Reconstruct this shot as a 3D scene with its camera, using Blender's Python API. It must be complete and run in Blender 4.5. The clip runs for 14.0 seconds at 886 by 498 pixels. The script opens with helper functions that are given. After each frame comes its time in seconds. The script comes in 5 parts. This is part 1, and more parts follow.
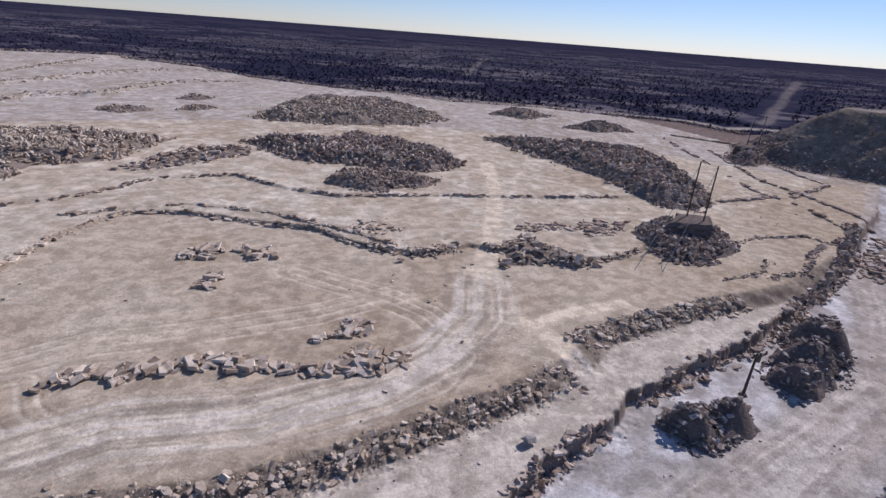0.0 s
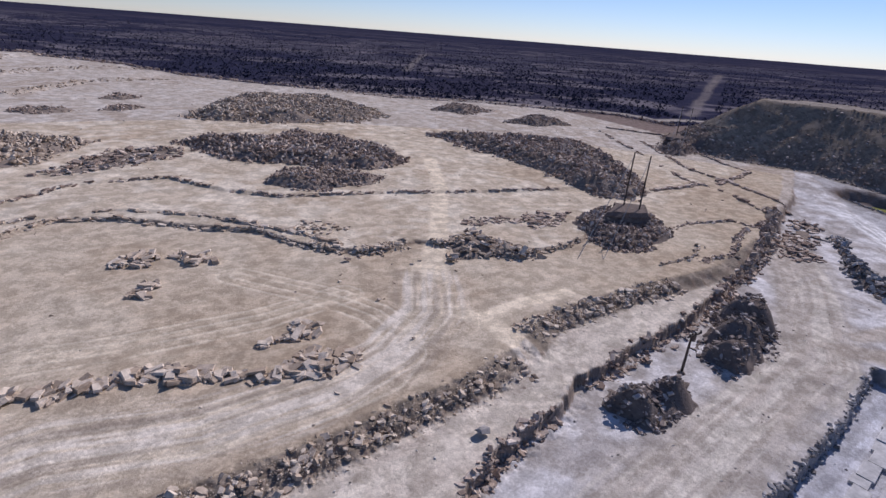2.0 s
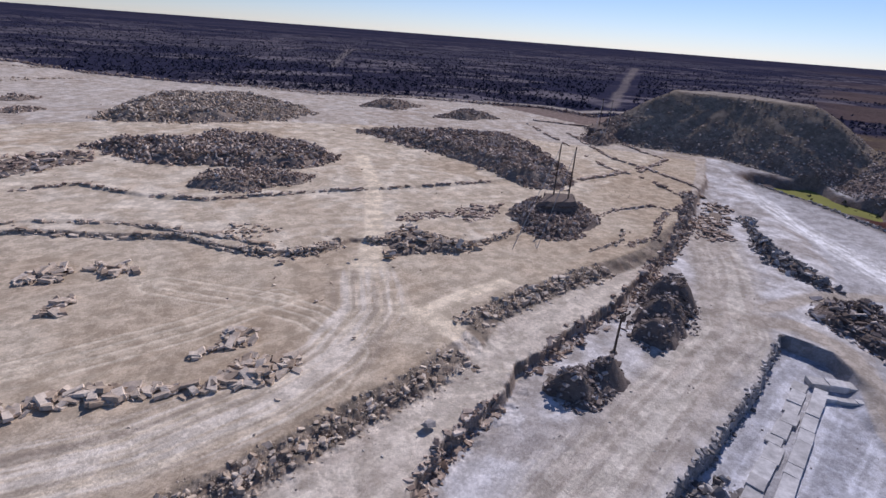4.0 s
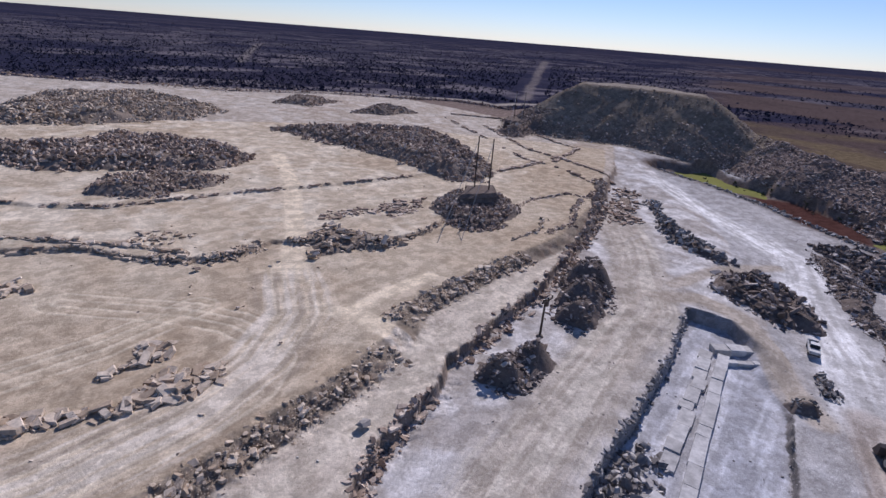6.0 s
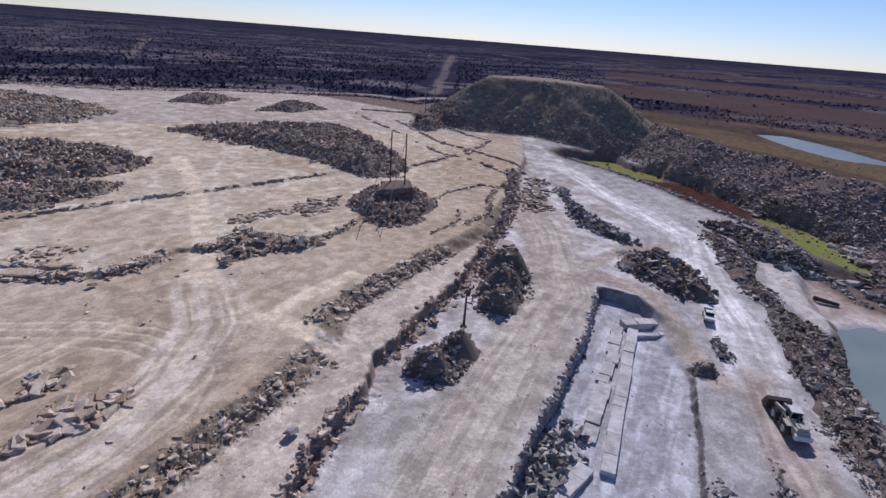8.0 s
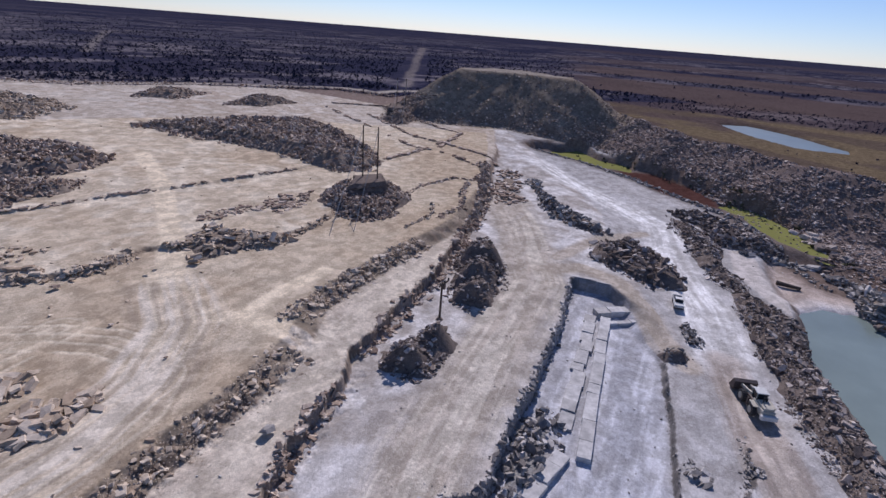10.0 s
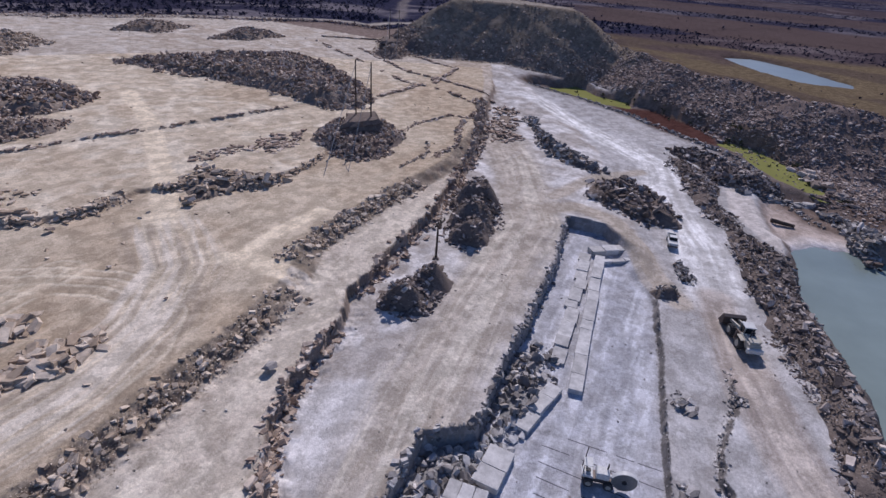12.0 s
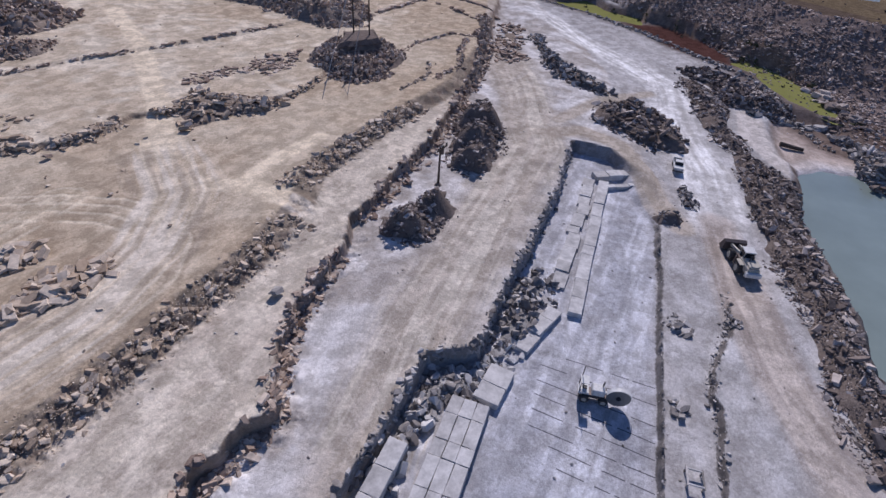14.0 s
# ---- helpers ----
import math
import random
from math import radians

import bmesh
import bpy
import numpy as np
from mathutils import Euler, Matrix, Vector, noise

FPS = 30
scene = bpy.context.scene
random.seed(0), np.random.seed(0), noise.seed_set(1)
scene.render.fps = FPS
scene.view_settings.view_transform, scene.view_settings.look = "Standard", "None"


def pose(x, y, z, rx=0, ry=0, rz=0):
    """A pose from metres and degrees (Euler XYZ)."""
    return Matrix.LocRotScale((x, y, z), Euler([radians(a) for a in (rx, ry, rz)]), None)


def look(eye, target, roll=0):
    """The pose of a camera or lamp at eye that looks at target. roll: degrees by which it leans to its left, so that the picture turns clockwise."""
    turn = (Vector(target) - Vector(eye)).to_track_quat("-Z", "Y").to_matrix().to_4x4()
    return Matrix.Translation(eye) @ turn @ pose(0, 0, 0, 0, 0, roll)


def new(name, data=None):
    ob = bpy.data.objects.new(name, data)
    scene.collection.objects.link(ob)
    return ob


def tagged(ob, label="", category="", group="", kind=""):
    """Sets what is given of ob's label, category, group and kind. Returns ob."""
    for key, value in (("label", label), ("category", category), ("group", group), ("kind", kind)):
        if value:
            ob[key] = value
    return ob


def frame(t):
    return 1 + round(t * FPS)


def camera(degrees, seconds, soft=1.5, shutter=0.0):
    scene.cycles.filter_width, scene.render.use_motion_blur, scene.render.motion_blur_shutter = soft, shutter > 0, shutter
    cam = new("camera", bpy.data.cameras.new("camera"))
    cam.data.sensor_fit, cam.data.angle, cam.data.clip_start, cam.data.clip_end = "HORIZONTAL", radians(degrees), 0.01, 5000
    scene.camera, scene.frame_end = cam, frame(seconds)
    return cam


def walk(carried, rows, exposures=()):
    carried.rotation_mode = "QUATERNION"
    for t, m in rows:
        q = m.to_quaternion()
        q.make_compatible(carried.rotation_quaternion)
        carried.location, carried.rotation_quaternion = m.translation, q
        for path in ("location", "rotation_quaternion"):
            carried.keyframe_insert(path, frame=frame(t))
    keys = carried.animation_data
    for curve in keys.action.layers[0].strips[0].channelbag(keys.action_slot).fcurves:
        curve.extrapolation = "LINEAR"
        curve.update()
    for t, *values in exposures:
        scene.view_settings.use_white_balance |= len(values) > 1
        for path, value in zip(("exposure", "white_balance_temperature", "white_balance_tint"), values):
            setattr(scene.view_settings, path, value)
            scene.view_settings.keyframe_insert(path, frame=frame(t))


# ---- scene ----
cam = camera(80.5, 14.0)
EYE = 45.0

# the aircraft hovers and turns: seconds, tilt, lean and heading in degrees
TURNS = [
    (0.0, 67.48, -4.11, 1.70), (0.5, 67.50, -4.06, 1.01), (1.0, 67.51, -4.10, 0.35), (1.5, 67.52, -4.09, -2.30),
    (2.0, 67.53, -4.13, -4.57), (2.5, 67.56, -4.16, -6.83), (3.0, 67.56, -4.14, -8.92), (5.5, 67.66, -4.16, -17.76),
    (6.0, 67.67, -4.21, -20.84), (6.5, 67.70, -4.21, -24.17), (7.0, 67.73, -4.22, -27.08), (7.5, 67.79, -4.21, -29.13),
    (8.0, 67.82, -4.20, -30.33), (10.5, 66.94, -4.17, -33.78), (11.0, 65.98, -4.18, -34.01), (11.5, 63.51, -4.06, -34.05),
    (12.0, 60.78, -4.03, -33.94), (12.5, 58.61, -3.93, -33.93), (13.0, 56.57, -3.85, -33.90), (13.5, 54.71, -3.76, -33.88),
    (14.0, 52.70, -3.72, -33.83)]
walk(cam, [(t, pose(0, 0, EYE, rx, ry, rz)) for t, rx, ry, rz in TURNS],
     exposures=[(0.0, -0.02, 5950, 21), (14.0, -0.02, 5950, 21)])

# ---- sky and sun ----
SUN_HEIGHT, SUN_HEADING = 35.0, 41.0
world = bpy.data.worlds.new("clear_sky")
scene.world = world
world.use_nodes = True
wt = world.node_tree
sky = wt.nodes.new("ShaderNodeTexSky")
sky.sky_type, sky.sun_disc = "NISHITA", False
sky.sun_elevation, sky.sun_rotation = radians(SUN_HEIGHT), radians(SUN_HEADING)
sky.altitude, sky.air_density, sky.dust_density, sky.ozone_density = 1500, 1.0, 0.0, 4.0
tint = wt.nodes.new("ShaderNodeMix")
tint.data_type, tint.blend_type = "RGBA", "MULTIPLY"
tint.inputs["Factor"].default_value = 1.0
tint.inputs["B"].default_value = (0.95, 0.94, 1.01, 1)
wt.links.new(sky.outputs[0], tint.inputs["A"])
wt.links.new(tint.outputs["Result"], wt.nodes["Background"].inputs[0])
wt.nodes["Background"].inputs[1].default_value = 0.085
sun = new("sun", bpy.data.lights.new("sun", "SUN"))
sun.data.energy, sun.data.angle, sun.data.color = 4.0, radians(0.5), (1.0, 0.94, 0.86)
_a, _e = radians(SUN_HEADING), radians(SUN_HEIGHT)
sun.matrix_world = look((300 * math.sin(_a) * math.cos(_e), 300 * math.cos(_a) * math.cos(_e), 300 * math.sin(_e)), (0, 0, 0))


# ---- materials ----
def shader(name, rough=0.9):
    m = bpy.data.materials.new(name)
    m.use_nodes = True
    nt = m.node_tree
    b = nt.nodes["Principled BSDF"]
    b.inputs["Roughness"].default_value = rough
    b.inputs["Specular IOR Level"].default_value = 0.0
    return m, nt, b


def noise_node(nt, scale, detail=4.0, rough=0.6):
    co = nt.nodes.new("ShaderNodeNewGeometry")
    n = nt.nodes.new("ShaderNodeTexNoise")
    n.inputs["Scale"].default_value, n.inputs["Detail"].default_value, n.inputs["Roughness"].default_value = scale, detail, rough
    nt.links.new(co.outputs["Position"], n.inputs["Vector"])
    return n.outputs["Fac"]


def ramp_node(nt, fac, stops):
    r = nt.nodes.new("ShaderNodeValToRGB")
    while len(r.color_ramp.elements) < len(stops):
        r.color_ramp.elements.new(0.5)
    for e, (p, c) in zip(r.color_ramp.elements, stops):
        e.position, e.color = p, (*c, 1)
    nt.links.new(fac, r.inputs[0])
    return r.outputs[0]


def times(nt, a, b, mode="MULTIPLY", fac=1.0):
    n = nt.nodes.new("ShaderNodeMix")
    n.data_type, n.blend_type = "RGBA", mode
    n.inputs["Factor"].default_value = fac
    nt.links.new(a, n.inputs["A"])
    nt.links.new(b, n.inputs["B"])
    return n.outputs["Result"]


def bump(nt, b, fac, strength, distance):
    n = nt.nodes.new("ShaderNodeBump")
    n.inputs["Strength"].default_value, n.inputs["Distance"].default_value = strength, distance
    nt.links.new(fac, n.inputs["Height"])
    nt.links.new(n.outputs[0], b.inputs["Normal"])


def grey(lo, hi):
    return ((0.25, (lo,) * 3), (0.75, (hi,) * 3))


def stone_material(name, stops, island=False, bump_size=0.12, scale=1.2):
    m, nt, b = shader(name, 0.92)
    if island:
        rnd = nt.nodes.new("ShaderNodeNewGeometry").outputs["Random Per Island"]
    else:
        rnd = nt.nodes.new("ShaderNodeObjectInfo").outputs["Random"]
    tone = ramp_node(nt, rnd, stops)
    grain = noise_node(nt, scale, 6, 0.7)
    nt.links.new(times(nt, tone, ramp_node(nt, grain, grey(0.6, 1.35))), b.inputs["Base Color"])
    bump(nt, b, noise_node(nt, scale * 3, 5, 0.7), 0.6, bump_size)
    return m


def plain(name, color, rough=0.5, metal=0.0, wear=0.25, scale=3.0):
    m, nt, b = shader(name, rough)
    c = ramp_node(nt, noise_node(nt, scale, 5), ((0.3, tuple(v * (1 - wear) for v in color)), (0.7, color)))
    nt.links.new(c, b.inputs["Base Color"])
    b.inputs["Metallic"].default_value = metal
    b.inputs["Specular IOR Level"].default_value = 0.3
    bump(nt, b, noise_node(nt, scale * 6, 3), 0.15, 0.02)
    return m


def ground_material():
    m, nt, b = shader("dusty_ground", 0.95)
    a = nt.nodes.new("ShaderNodeAttribute")
    a.attribute_name = "soil"
    fine = noise_node(nt, 2.4, 8, 0.78)
    mid = noise_node(nt, 0.22, 6, 0.65)
    c = times(nt, a.outputs["Color"], ramp_node(nt, fine, grey(0.66, 1.30)))
    c = times(nt, c, ramp_node(nt, mid, grey(0.8, 1.18)))
    # pale crusts and scuffed patches with ragged edges
    crust = noise_node(nt, 0.32, 9, 0.72)
    c = times(nt, c, ramp_node(nt, crust, ((0.46, (0.85, 0.84, 0.825)), (0.55, (1.15, 1.15, 1.15)))))
    # scrapes and wheel streaks, long in the direction of the haul roads
    co = nt.nodes.new("ShaderNodeNewGeometry")
    tilt = nt.nodes.new("ShaderNodeMapping")
    tilt.vector_type = "TEXTURE"
    tilt.inputs["Rotation"].default_value = (0, 0, radians(38))
    tilt.inputs["Scale"].default_value = (9, 1, 1)
    nt.links.new(co.outputs["Position"], tilt.inputs["Vector"])
    streak = nt.nodes.new("ShaderNodeTexNoise")
    streak.inputs["Scale"].default_value, streak.inputs["Detail"].default_value = 1.1, 7
    streak.inputs["Roughness"].default_value, streak.inputs["Distortion"].default_value = 0.72, 1.2
    nt.links.new(tilt.outputs[0], streak.inputs["Vector"])
    c = times(nt, c, ramp_node(nt, streak.outputs["Fac"], grey(0.89, 1.10)))
    nt.links.new(c, b.inputs["Base Color"])
    bump(nt, b, noise_node(nt, 1.6, 9, 0.78), 0.65, 0.2)
    return m


def water_material(name, color, rough, spec):
    m, nt, b = shader(name, rough)
    c = ramp_node(nt, noise_node(nt, 0.08, 4), ((0.3, tuple(v * 0.8 for v in color)), (0.7, color)))
    nt.links.new(c, b.inputs["Base Color"])
    b.inputs["Specular IOR Level"].default_value = spec
    bump(nt, b, noise_node(nt, 1.5, 3), 0.05, 0.05)
    return m


GROUND = ground_material()
TAN = ((0.0, (0.36, 0.275, 0.20)), (0.5, (0.52, 0.42, 0.325)), (1.0, (0.72, 0.61, 0.49)))
DARK = ((0.0, (0.25, 0.183, 0.145)), (0.6, (0.44, 0.345, 0.275)), (1.0, (0.70, 0.59, 0.49)))
GREY = ((0.0, (0.17, 0.152, 0.142)), (0.55, (0.31, 0.285, 0.265)), (1.0, (0.62, 0.58, 0.545)))
PALE = ((0.0, (0.46, 0.44, 0.42)), (1.0, (0.62, 0.60, 0.58)))
STONE = stone_material("tan_stone", TAN)
STONE_I = stone_material("tan_stone_heaped", TAN, True)
BROWN_I = stone_material("brown_stone_heaped", DARK, True)
BROWN = stone_material("brown_stone", DARK)
GREYST = stone_material("grey_stone", GREY)
GREYST_I = stone_material("grey_stone_heaped", GREY, True)
WETDARK = ((0.0, (0.12, 0.096, 0.084)), (0.55, (0.25, 0.206, 0.182)), (1.0, (0.62, 0.545, 0.49)))
RIDGE_I = stone_material("ridge_rubble_stone", ((0.0, (0.19, 0.146, 0.124)), (0.6, (0.34, 0.27, 0.232)), (1.0, (0.66, 0.56, 0.49))), True)
DARKST = stone_material("dark_broken_stone", WETDARK)
DARKST_I = stone_material("dark_broken_stone_heaped", WETDARK, True)
PALEST = stone_material("pale_sawn_stone", PALE, scale=0.7, bump_size=0.05)
SPOIL = stone_material("spoil_earth", ((0.0, (0.27, 0.22, 0.18)), (1.0, (0.27, 0.22, 0.18))), bump_size=0.3, scale=0.9)
SPOIL_GREY = stone_material("grey_chips_and_dust", ((0.0, (0.30, 0.29, 0.285)), (1.0, (0.30, 0.29, 0.285))), bump_size=0.3, scale=0.9)
SPOIL_DARK = stone_material("dark_spoil_earth", ((0.0, (0.195, 0.158, 0.136)), (1.0, (0.195, 0.158, 0.136))), bump_size=0.3, scale=0.9)
# twigs of the far plain, with the blue of distance haze in their colour
HAZED_TWIGS = stone_material("winter_brush", ((0.0, (0.040, 0.040, 0.068)), (0.85, (0.062, 0.060, 0.092)), (0.93, (0.13, 0.118, 0.13)), (1.0, (0.20, 0.178, 0.18))), True, 0.3, 0.8)
SHRUB = stone_material("green_shrub", ((0.0, (0.07, 0.075, 0.045)), (1.0, (0.15, 0.14, 0.09))), True, 0.2, 1.5)
WATER = water_material("green_grey_water", (0.25, 0.305, 0.275), 0.22, 0.4)
BLUEWATER = water_material("blue_water", (0.19, 0.235, 0.25), 0.4, 0.2)
ALGAE = water_material("yellow_green_algae", (0.25, 0.25, 0.085), 0.7, 0.0)
WOOD = plain("weathered_pole_wood", (0.10, 0.075, 0.06), 0.85)
WIRE = plain("grey_wire", (0.3, 0.3, 0.3), 0.5, 0.6)
WHITEPAINT = plain("dusty_white_paint", (0.72, 0.71, 0.68), 0.45)
YELLOWPAINT = plain("dusty_faded_yellow_paint", (0.52, 0.48, 0.40), 0.6)
STEEL = plain("worn_steel", (0.16, 0.13, 0.12), 0.55, 0.5)
RUBBER = plain("dusty_black_rubber", (0.075, 0.07, 0.068), 0.8)
DARKGLASS = plain("dark_glass", (0.02, 0.025, 0.03), 0.08, 0.0, 0.0)
BLACKPAINT = plain("black_paint", (0.035, 0.035, 0.04), 0.4)
KERF = plain("dark_saw_cut", (0.10, 0.10, 0.115), 0.95)


# ---- the lie of the land: lines in metres, seen from above ----
BANK_WEST = [(-46.3, 35.0), (-33.7, 37.8), (-23.7, 40.6), (-17.0, 43.6), (-10.3, 47.3), (-2.8, 52.0), (2.8, 55.9), (10.7, 61.1), (19.9, 67.9)]
BANK_NORTH = [(19.7, 74.2), (28.1, 80.0), (39.1, 86.3), (48.6, 91.6), (59.9, 96.6), (62.4, 91.6)]
EDGE_NEAR = [(-7.0, 29.2), (-2.8, 32.1), (1.0, 33.4), (6.0, 35.2), (7.4, 39.0), (10.5, 44.9), (16.8, 51.8), (23.5, 56.5)]
EDGE_FAR = [(30.1, 63.8), (44.8, 74.5), (55.8, 81.3), (70.9, 95.1), (93.5, 115.3), (116.4, 140.1)]
BASIN = [(-78.6, 75.9), (-79.4, 83.9), (-80.5, 99.7), (-74.8, 116.2), (-62.5, 118.5), (-44.8, 115.2), (-30.0, 114.6), (-18.0, 106.4), (-5.3, 104.1), (5.8, 111.4), (17.4, 110.3), (27.8, 104.4), (40.9, 111.7), (56.5, 125.9)]
BASIN_UPPER = [(-86.5, 109.1), (-70.5, 120.9), (-64.8, 123.3), (-44.5, 122.0), (-30.6, 116.8), (-18.9, 111.8), (-10.6, 107.2)]
SHELF = [(-107.8, 109.5), (-102.6, 112.5), (-95.5, 117.1), (-87.4, 130.4), (-80.7, 143.0), (-63.0, 151.1), (-46.6, 142.1), (-29.8, 138.2), (-1.9, 147.6), (18.3, 151.3), (55.0, 161.3)]
TERRACE_A = [(-211.4, 234.0), (-208.4, 242.6), (-210.3, 265.8), (-189.1, 281.4), (-187.1, 353.1), (-155.4, 396.4)]
TERRACE_B = [(-239.2, 266.6), (-240.0, 281.5), (-237.9, 320.6), (-235.3, 371.4), (-220.6, 418.5), (-185.5, 439.1)]
TERRACE_C = [(-272.1, 305.2), (-273.1, 322.4), (-279.5, 357.9), (-291.1, 447.3)]
RIM = [(-411.5, 457.0), (-370.4, 441.4), (-304.3, 483.5), (-184.8, 437.3), (-85.5, 399.0), (-1.7, 373.0), (77.5, 378.1), (151.2, 363.8), (177.6, 325.5)]
PIT_WEST = [(5.6, 23.0), (15.6, 28.7), (24.8, 34.9), (31.2, 32.5), (39.8, 38.6), (48.6, 44.0), (68.1, 56.7), (85.2, 70.1), (89.5, 62.5), (86.3, 54.7)]
JOINT_A = [(35.0, 7.4), (46.5, 16.3), (57.8, 25.2), (76.8, 40.2), (78.5, 43.4)]
JOINT_B = [(41.7, 4.9), (45.4, 7.7), (48.9, 10.5), (51.1, 12.9), (56.4, 15.8), (63.7, 18.4), (69.9, 22.8)]
WHITE_ROAD = [(157.5, 158.6), (149.5, 129.4), (144.3, 102.5), (139.4, 85.9), (117.7, 66.2), (102.8, 48.3), (87.0, 35.4)]
HAUL_ROAD = [(10.6, 24.1), (28.5, 40.0), (47.0, 53.5), (75.5, 71.2), (96.8, 101.6), (111.6, 127.1)]
EAST_ROAD = [(87.0, 35.4), (68.6, 18.0), (59.9, 8.4), (54.2, -0.1), (50.8, -4.9)]
RUBBLE_EAST = [(148.6, 81.9), (129.3, 64.4), (113.4, 45.7), (94.8, 31.2), (84.6, 18.8), (72.8, 10.5), (65.9, 3.9), (56.6, -3.1)]
POND_SHORE = [(125.7, 38.5), (107.8, 27.8), (96.0, 17.1), (84.9, 7.2), (75.3, 1.3), (63.5, -5.1)]
POND_TOP = [(125.7, 38.0), (129.1, 37.3), (133.5, 36.1), (135.2, 32.8), (138.0, 31.5), (141.0, 25.0), (139.0, 15.0)]
CHANNEL = [(180.3, 180.1), (188.5, 156.1), (189.9, 127.6), (183.7, 99.4), (181.1, 81.9), (168.6, 63.8), (155.5, 42.2)]
ALGAE_A = [(184.1, 178.4), (201.7, 177.0), (195.3, 158.9), (201.3, 145.0), (190.8, 138.1), (182.1, 156.9)]
ALGAE_B = [(181.2, 90.5), (188.4, 88.9), (189.2, 81.5), (183.2, 70.0), (176.9, 63.4), (172.7, 56.7), (166.1, 48.9), (164.0, 53.8), (166.5, 62.9), (168.9, 69.1), (177.3, 79.2)]
CREST = [(247.7, 203.5), (231.5, 161.1), (220.2, 134.9), (218.5, 108.2), (212.3, 83.7), (214.8, 66.5), (217.0, 51.2)]
TOE = [(204.3, 184.5), (197.8, 120.8), (165.0, 57.2), (146.5, 29.1)]
HILL_TOP = [(182.5, 258.6), (224.2, 280.2), (218.3, 251.1), (228.4, 206.4)]
BLUE_POND = [(391.7, 214.5), (414.1, 205.9), (407.4, 174.0), (379.4, 124.7), (362.9, 118.6), (345.1, 138.5), (353.9, 166.4)]
STRIP = [(232.7, 406.9), (773.4, 1264.7)]
RED_MUD = [(186.5, 138.8), (199.4, 126.4), (191.2, 101.7), (178.3, 89.8), (176.1, 109.9)]
TAN_FLAT = [(155.6, 59.7), (157.5, 53.3), (158.0, 47.9), (151.5, 38.5), (138.5, 32.2), (134.2, 32.5), (132.5, 35.8), (127.5, 38.3), (129.7, 43.6), (140.1, 51.5)]
ROW = [(-50.4, 52.3), (-47.5, 55.3), (-39.1, 57.3), (-32.8, 60.1), (-21.2, 61.0), (-16.4, 60.9), (-9.7, 63.9), (-4.1, 65.8)]
PILE_A = [(-165.9, 175.9), (-118.1, 128.0), (-118.6, 144.2), (-105.3, 153.8), (-102.6, 191.9), (-119.5, 192.8), (-144.2, 189.0)]
PILE_B = [(-96.5, 250.0), (-97.4, 284.8), (-92.1, 331.6), (-44.9, 344.8), (-2.2, 296.0), (-17.0, 261.7), (-52.5, 244.6), (-78.0, 242.1)]
PILE_C = [(-79.5, 195.8), (-69.6, 208.2), (-53.3, 206.5), (-38.6, 225.2), (-1.6, 204.2), (6.0, 185.8), (-6.5, 170.3), (-19.7, 170.7), (-52.2, 172.1)]
PILE_D = [(-37.2, 148.2), (-36.2, 159.9), (-21.6, 170.5), (-2.4, 163.1), (-5.6, 154.2), (-22.8, 143.3)]
PILE_E = [(12.0, 247.0), (26.5, 245.9), (53.1, 247.1), (87.6, 247.2), (94.7, 217.4), (89.6, 164.3), (77.3, 154.7), (63.0, 153.3), (52.9, 181.7), (35.1, 212.3)]
PILE_F = [(19.4, 323.6), (35.7, 353.7), (64.2, 335.7), (42.1, 312.6)]
PILE_G = [(60.0, 292.9), (82.1, 328.6), (105.0, 302.5), (78.8, 287.0)]
TRACK_LOOP = [(-53.0, 52.0), (-49.3, 47.3), (-44.5, 44.1), (-41.0, 44.9)]
TRACK_BEND = [(-28.7, 91.8), (-9.3, 83.9), (-2.1, 79.0), (1.9, 73.9), (3.1, 67.4), (0.1, 61.0), (-5.9, 56.5), (-11.8, 53.2)]
TRACK_FIELD = [(-57.2, 56.3), (-50.2, 62.7), (-37.9, 67.5), (-20.3, 76.4), (-8.1, 85.7)]
SWATH = [(-48.2, 38.2), (-36.1, 46.4), (-21.2, 50.0), (-8.7, 57.5), (0.9, 66.8), (7.4, 79.7), (8.0, 98.5)]
SPUR = [(17.5, 78.4), (25.0, 84.1), (34.5, 88.6)]
RAMP = [(10.5, 81.4), (16.9, 76.7), (21.4, 70.6), (23.3, 65.3)]
RISE = [(7.9, 96.4), (11.3, 116.1), (14.9, 155.4), (13.5, 192.6)]

PIT_RAMP = [(81.3, 75.7), (90.8, 72.7), (92.8, 64.4), (89.6, 54.1), (83.3, 45.1), (79.7, 37.5)]
SIDE_TRACK = [(90.4, 79.7), (106.2, 83.7), (121.3, 85.4), (129.3, 84.1)]
PALE_SLOPE = [(142.5, 65.9), (145.5, 61.4), (127.5, 43.4), (118.0, 37.6), (120.1, 44.0), (128.7, 56.8)]
DITCH_BLOCKS = [(180.8, 65.5), (172.8, 55.7), (167.3, 48.5), (163.1, 41.6), (161.8, 35.3)]


def smooth(a, b, v):
    u = np.clip((v - a) / (b - a), 0, 1)
    return u * u * (3 - 2 * u)


def lattice(ix, iy, seed):
    h = (ix.astype(np.int64) * 374761393 + iy.astype(np.int64) * 668265263 + seed * 974634777) & 0xFFFFFFFF
    h = ((h ^ (h >> 13)) * 1274126177) & 0xFFFFFFFF
    return ((h ^ (h >> 16)) & 0xFFFF) / 65535.0


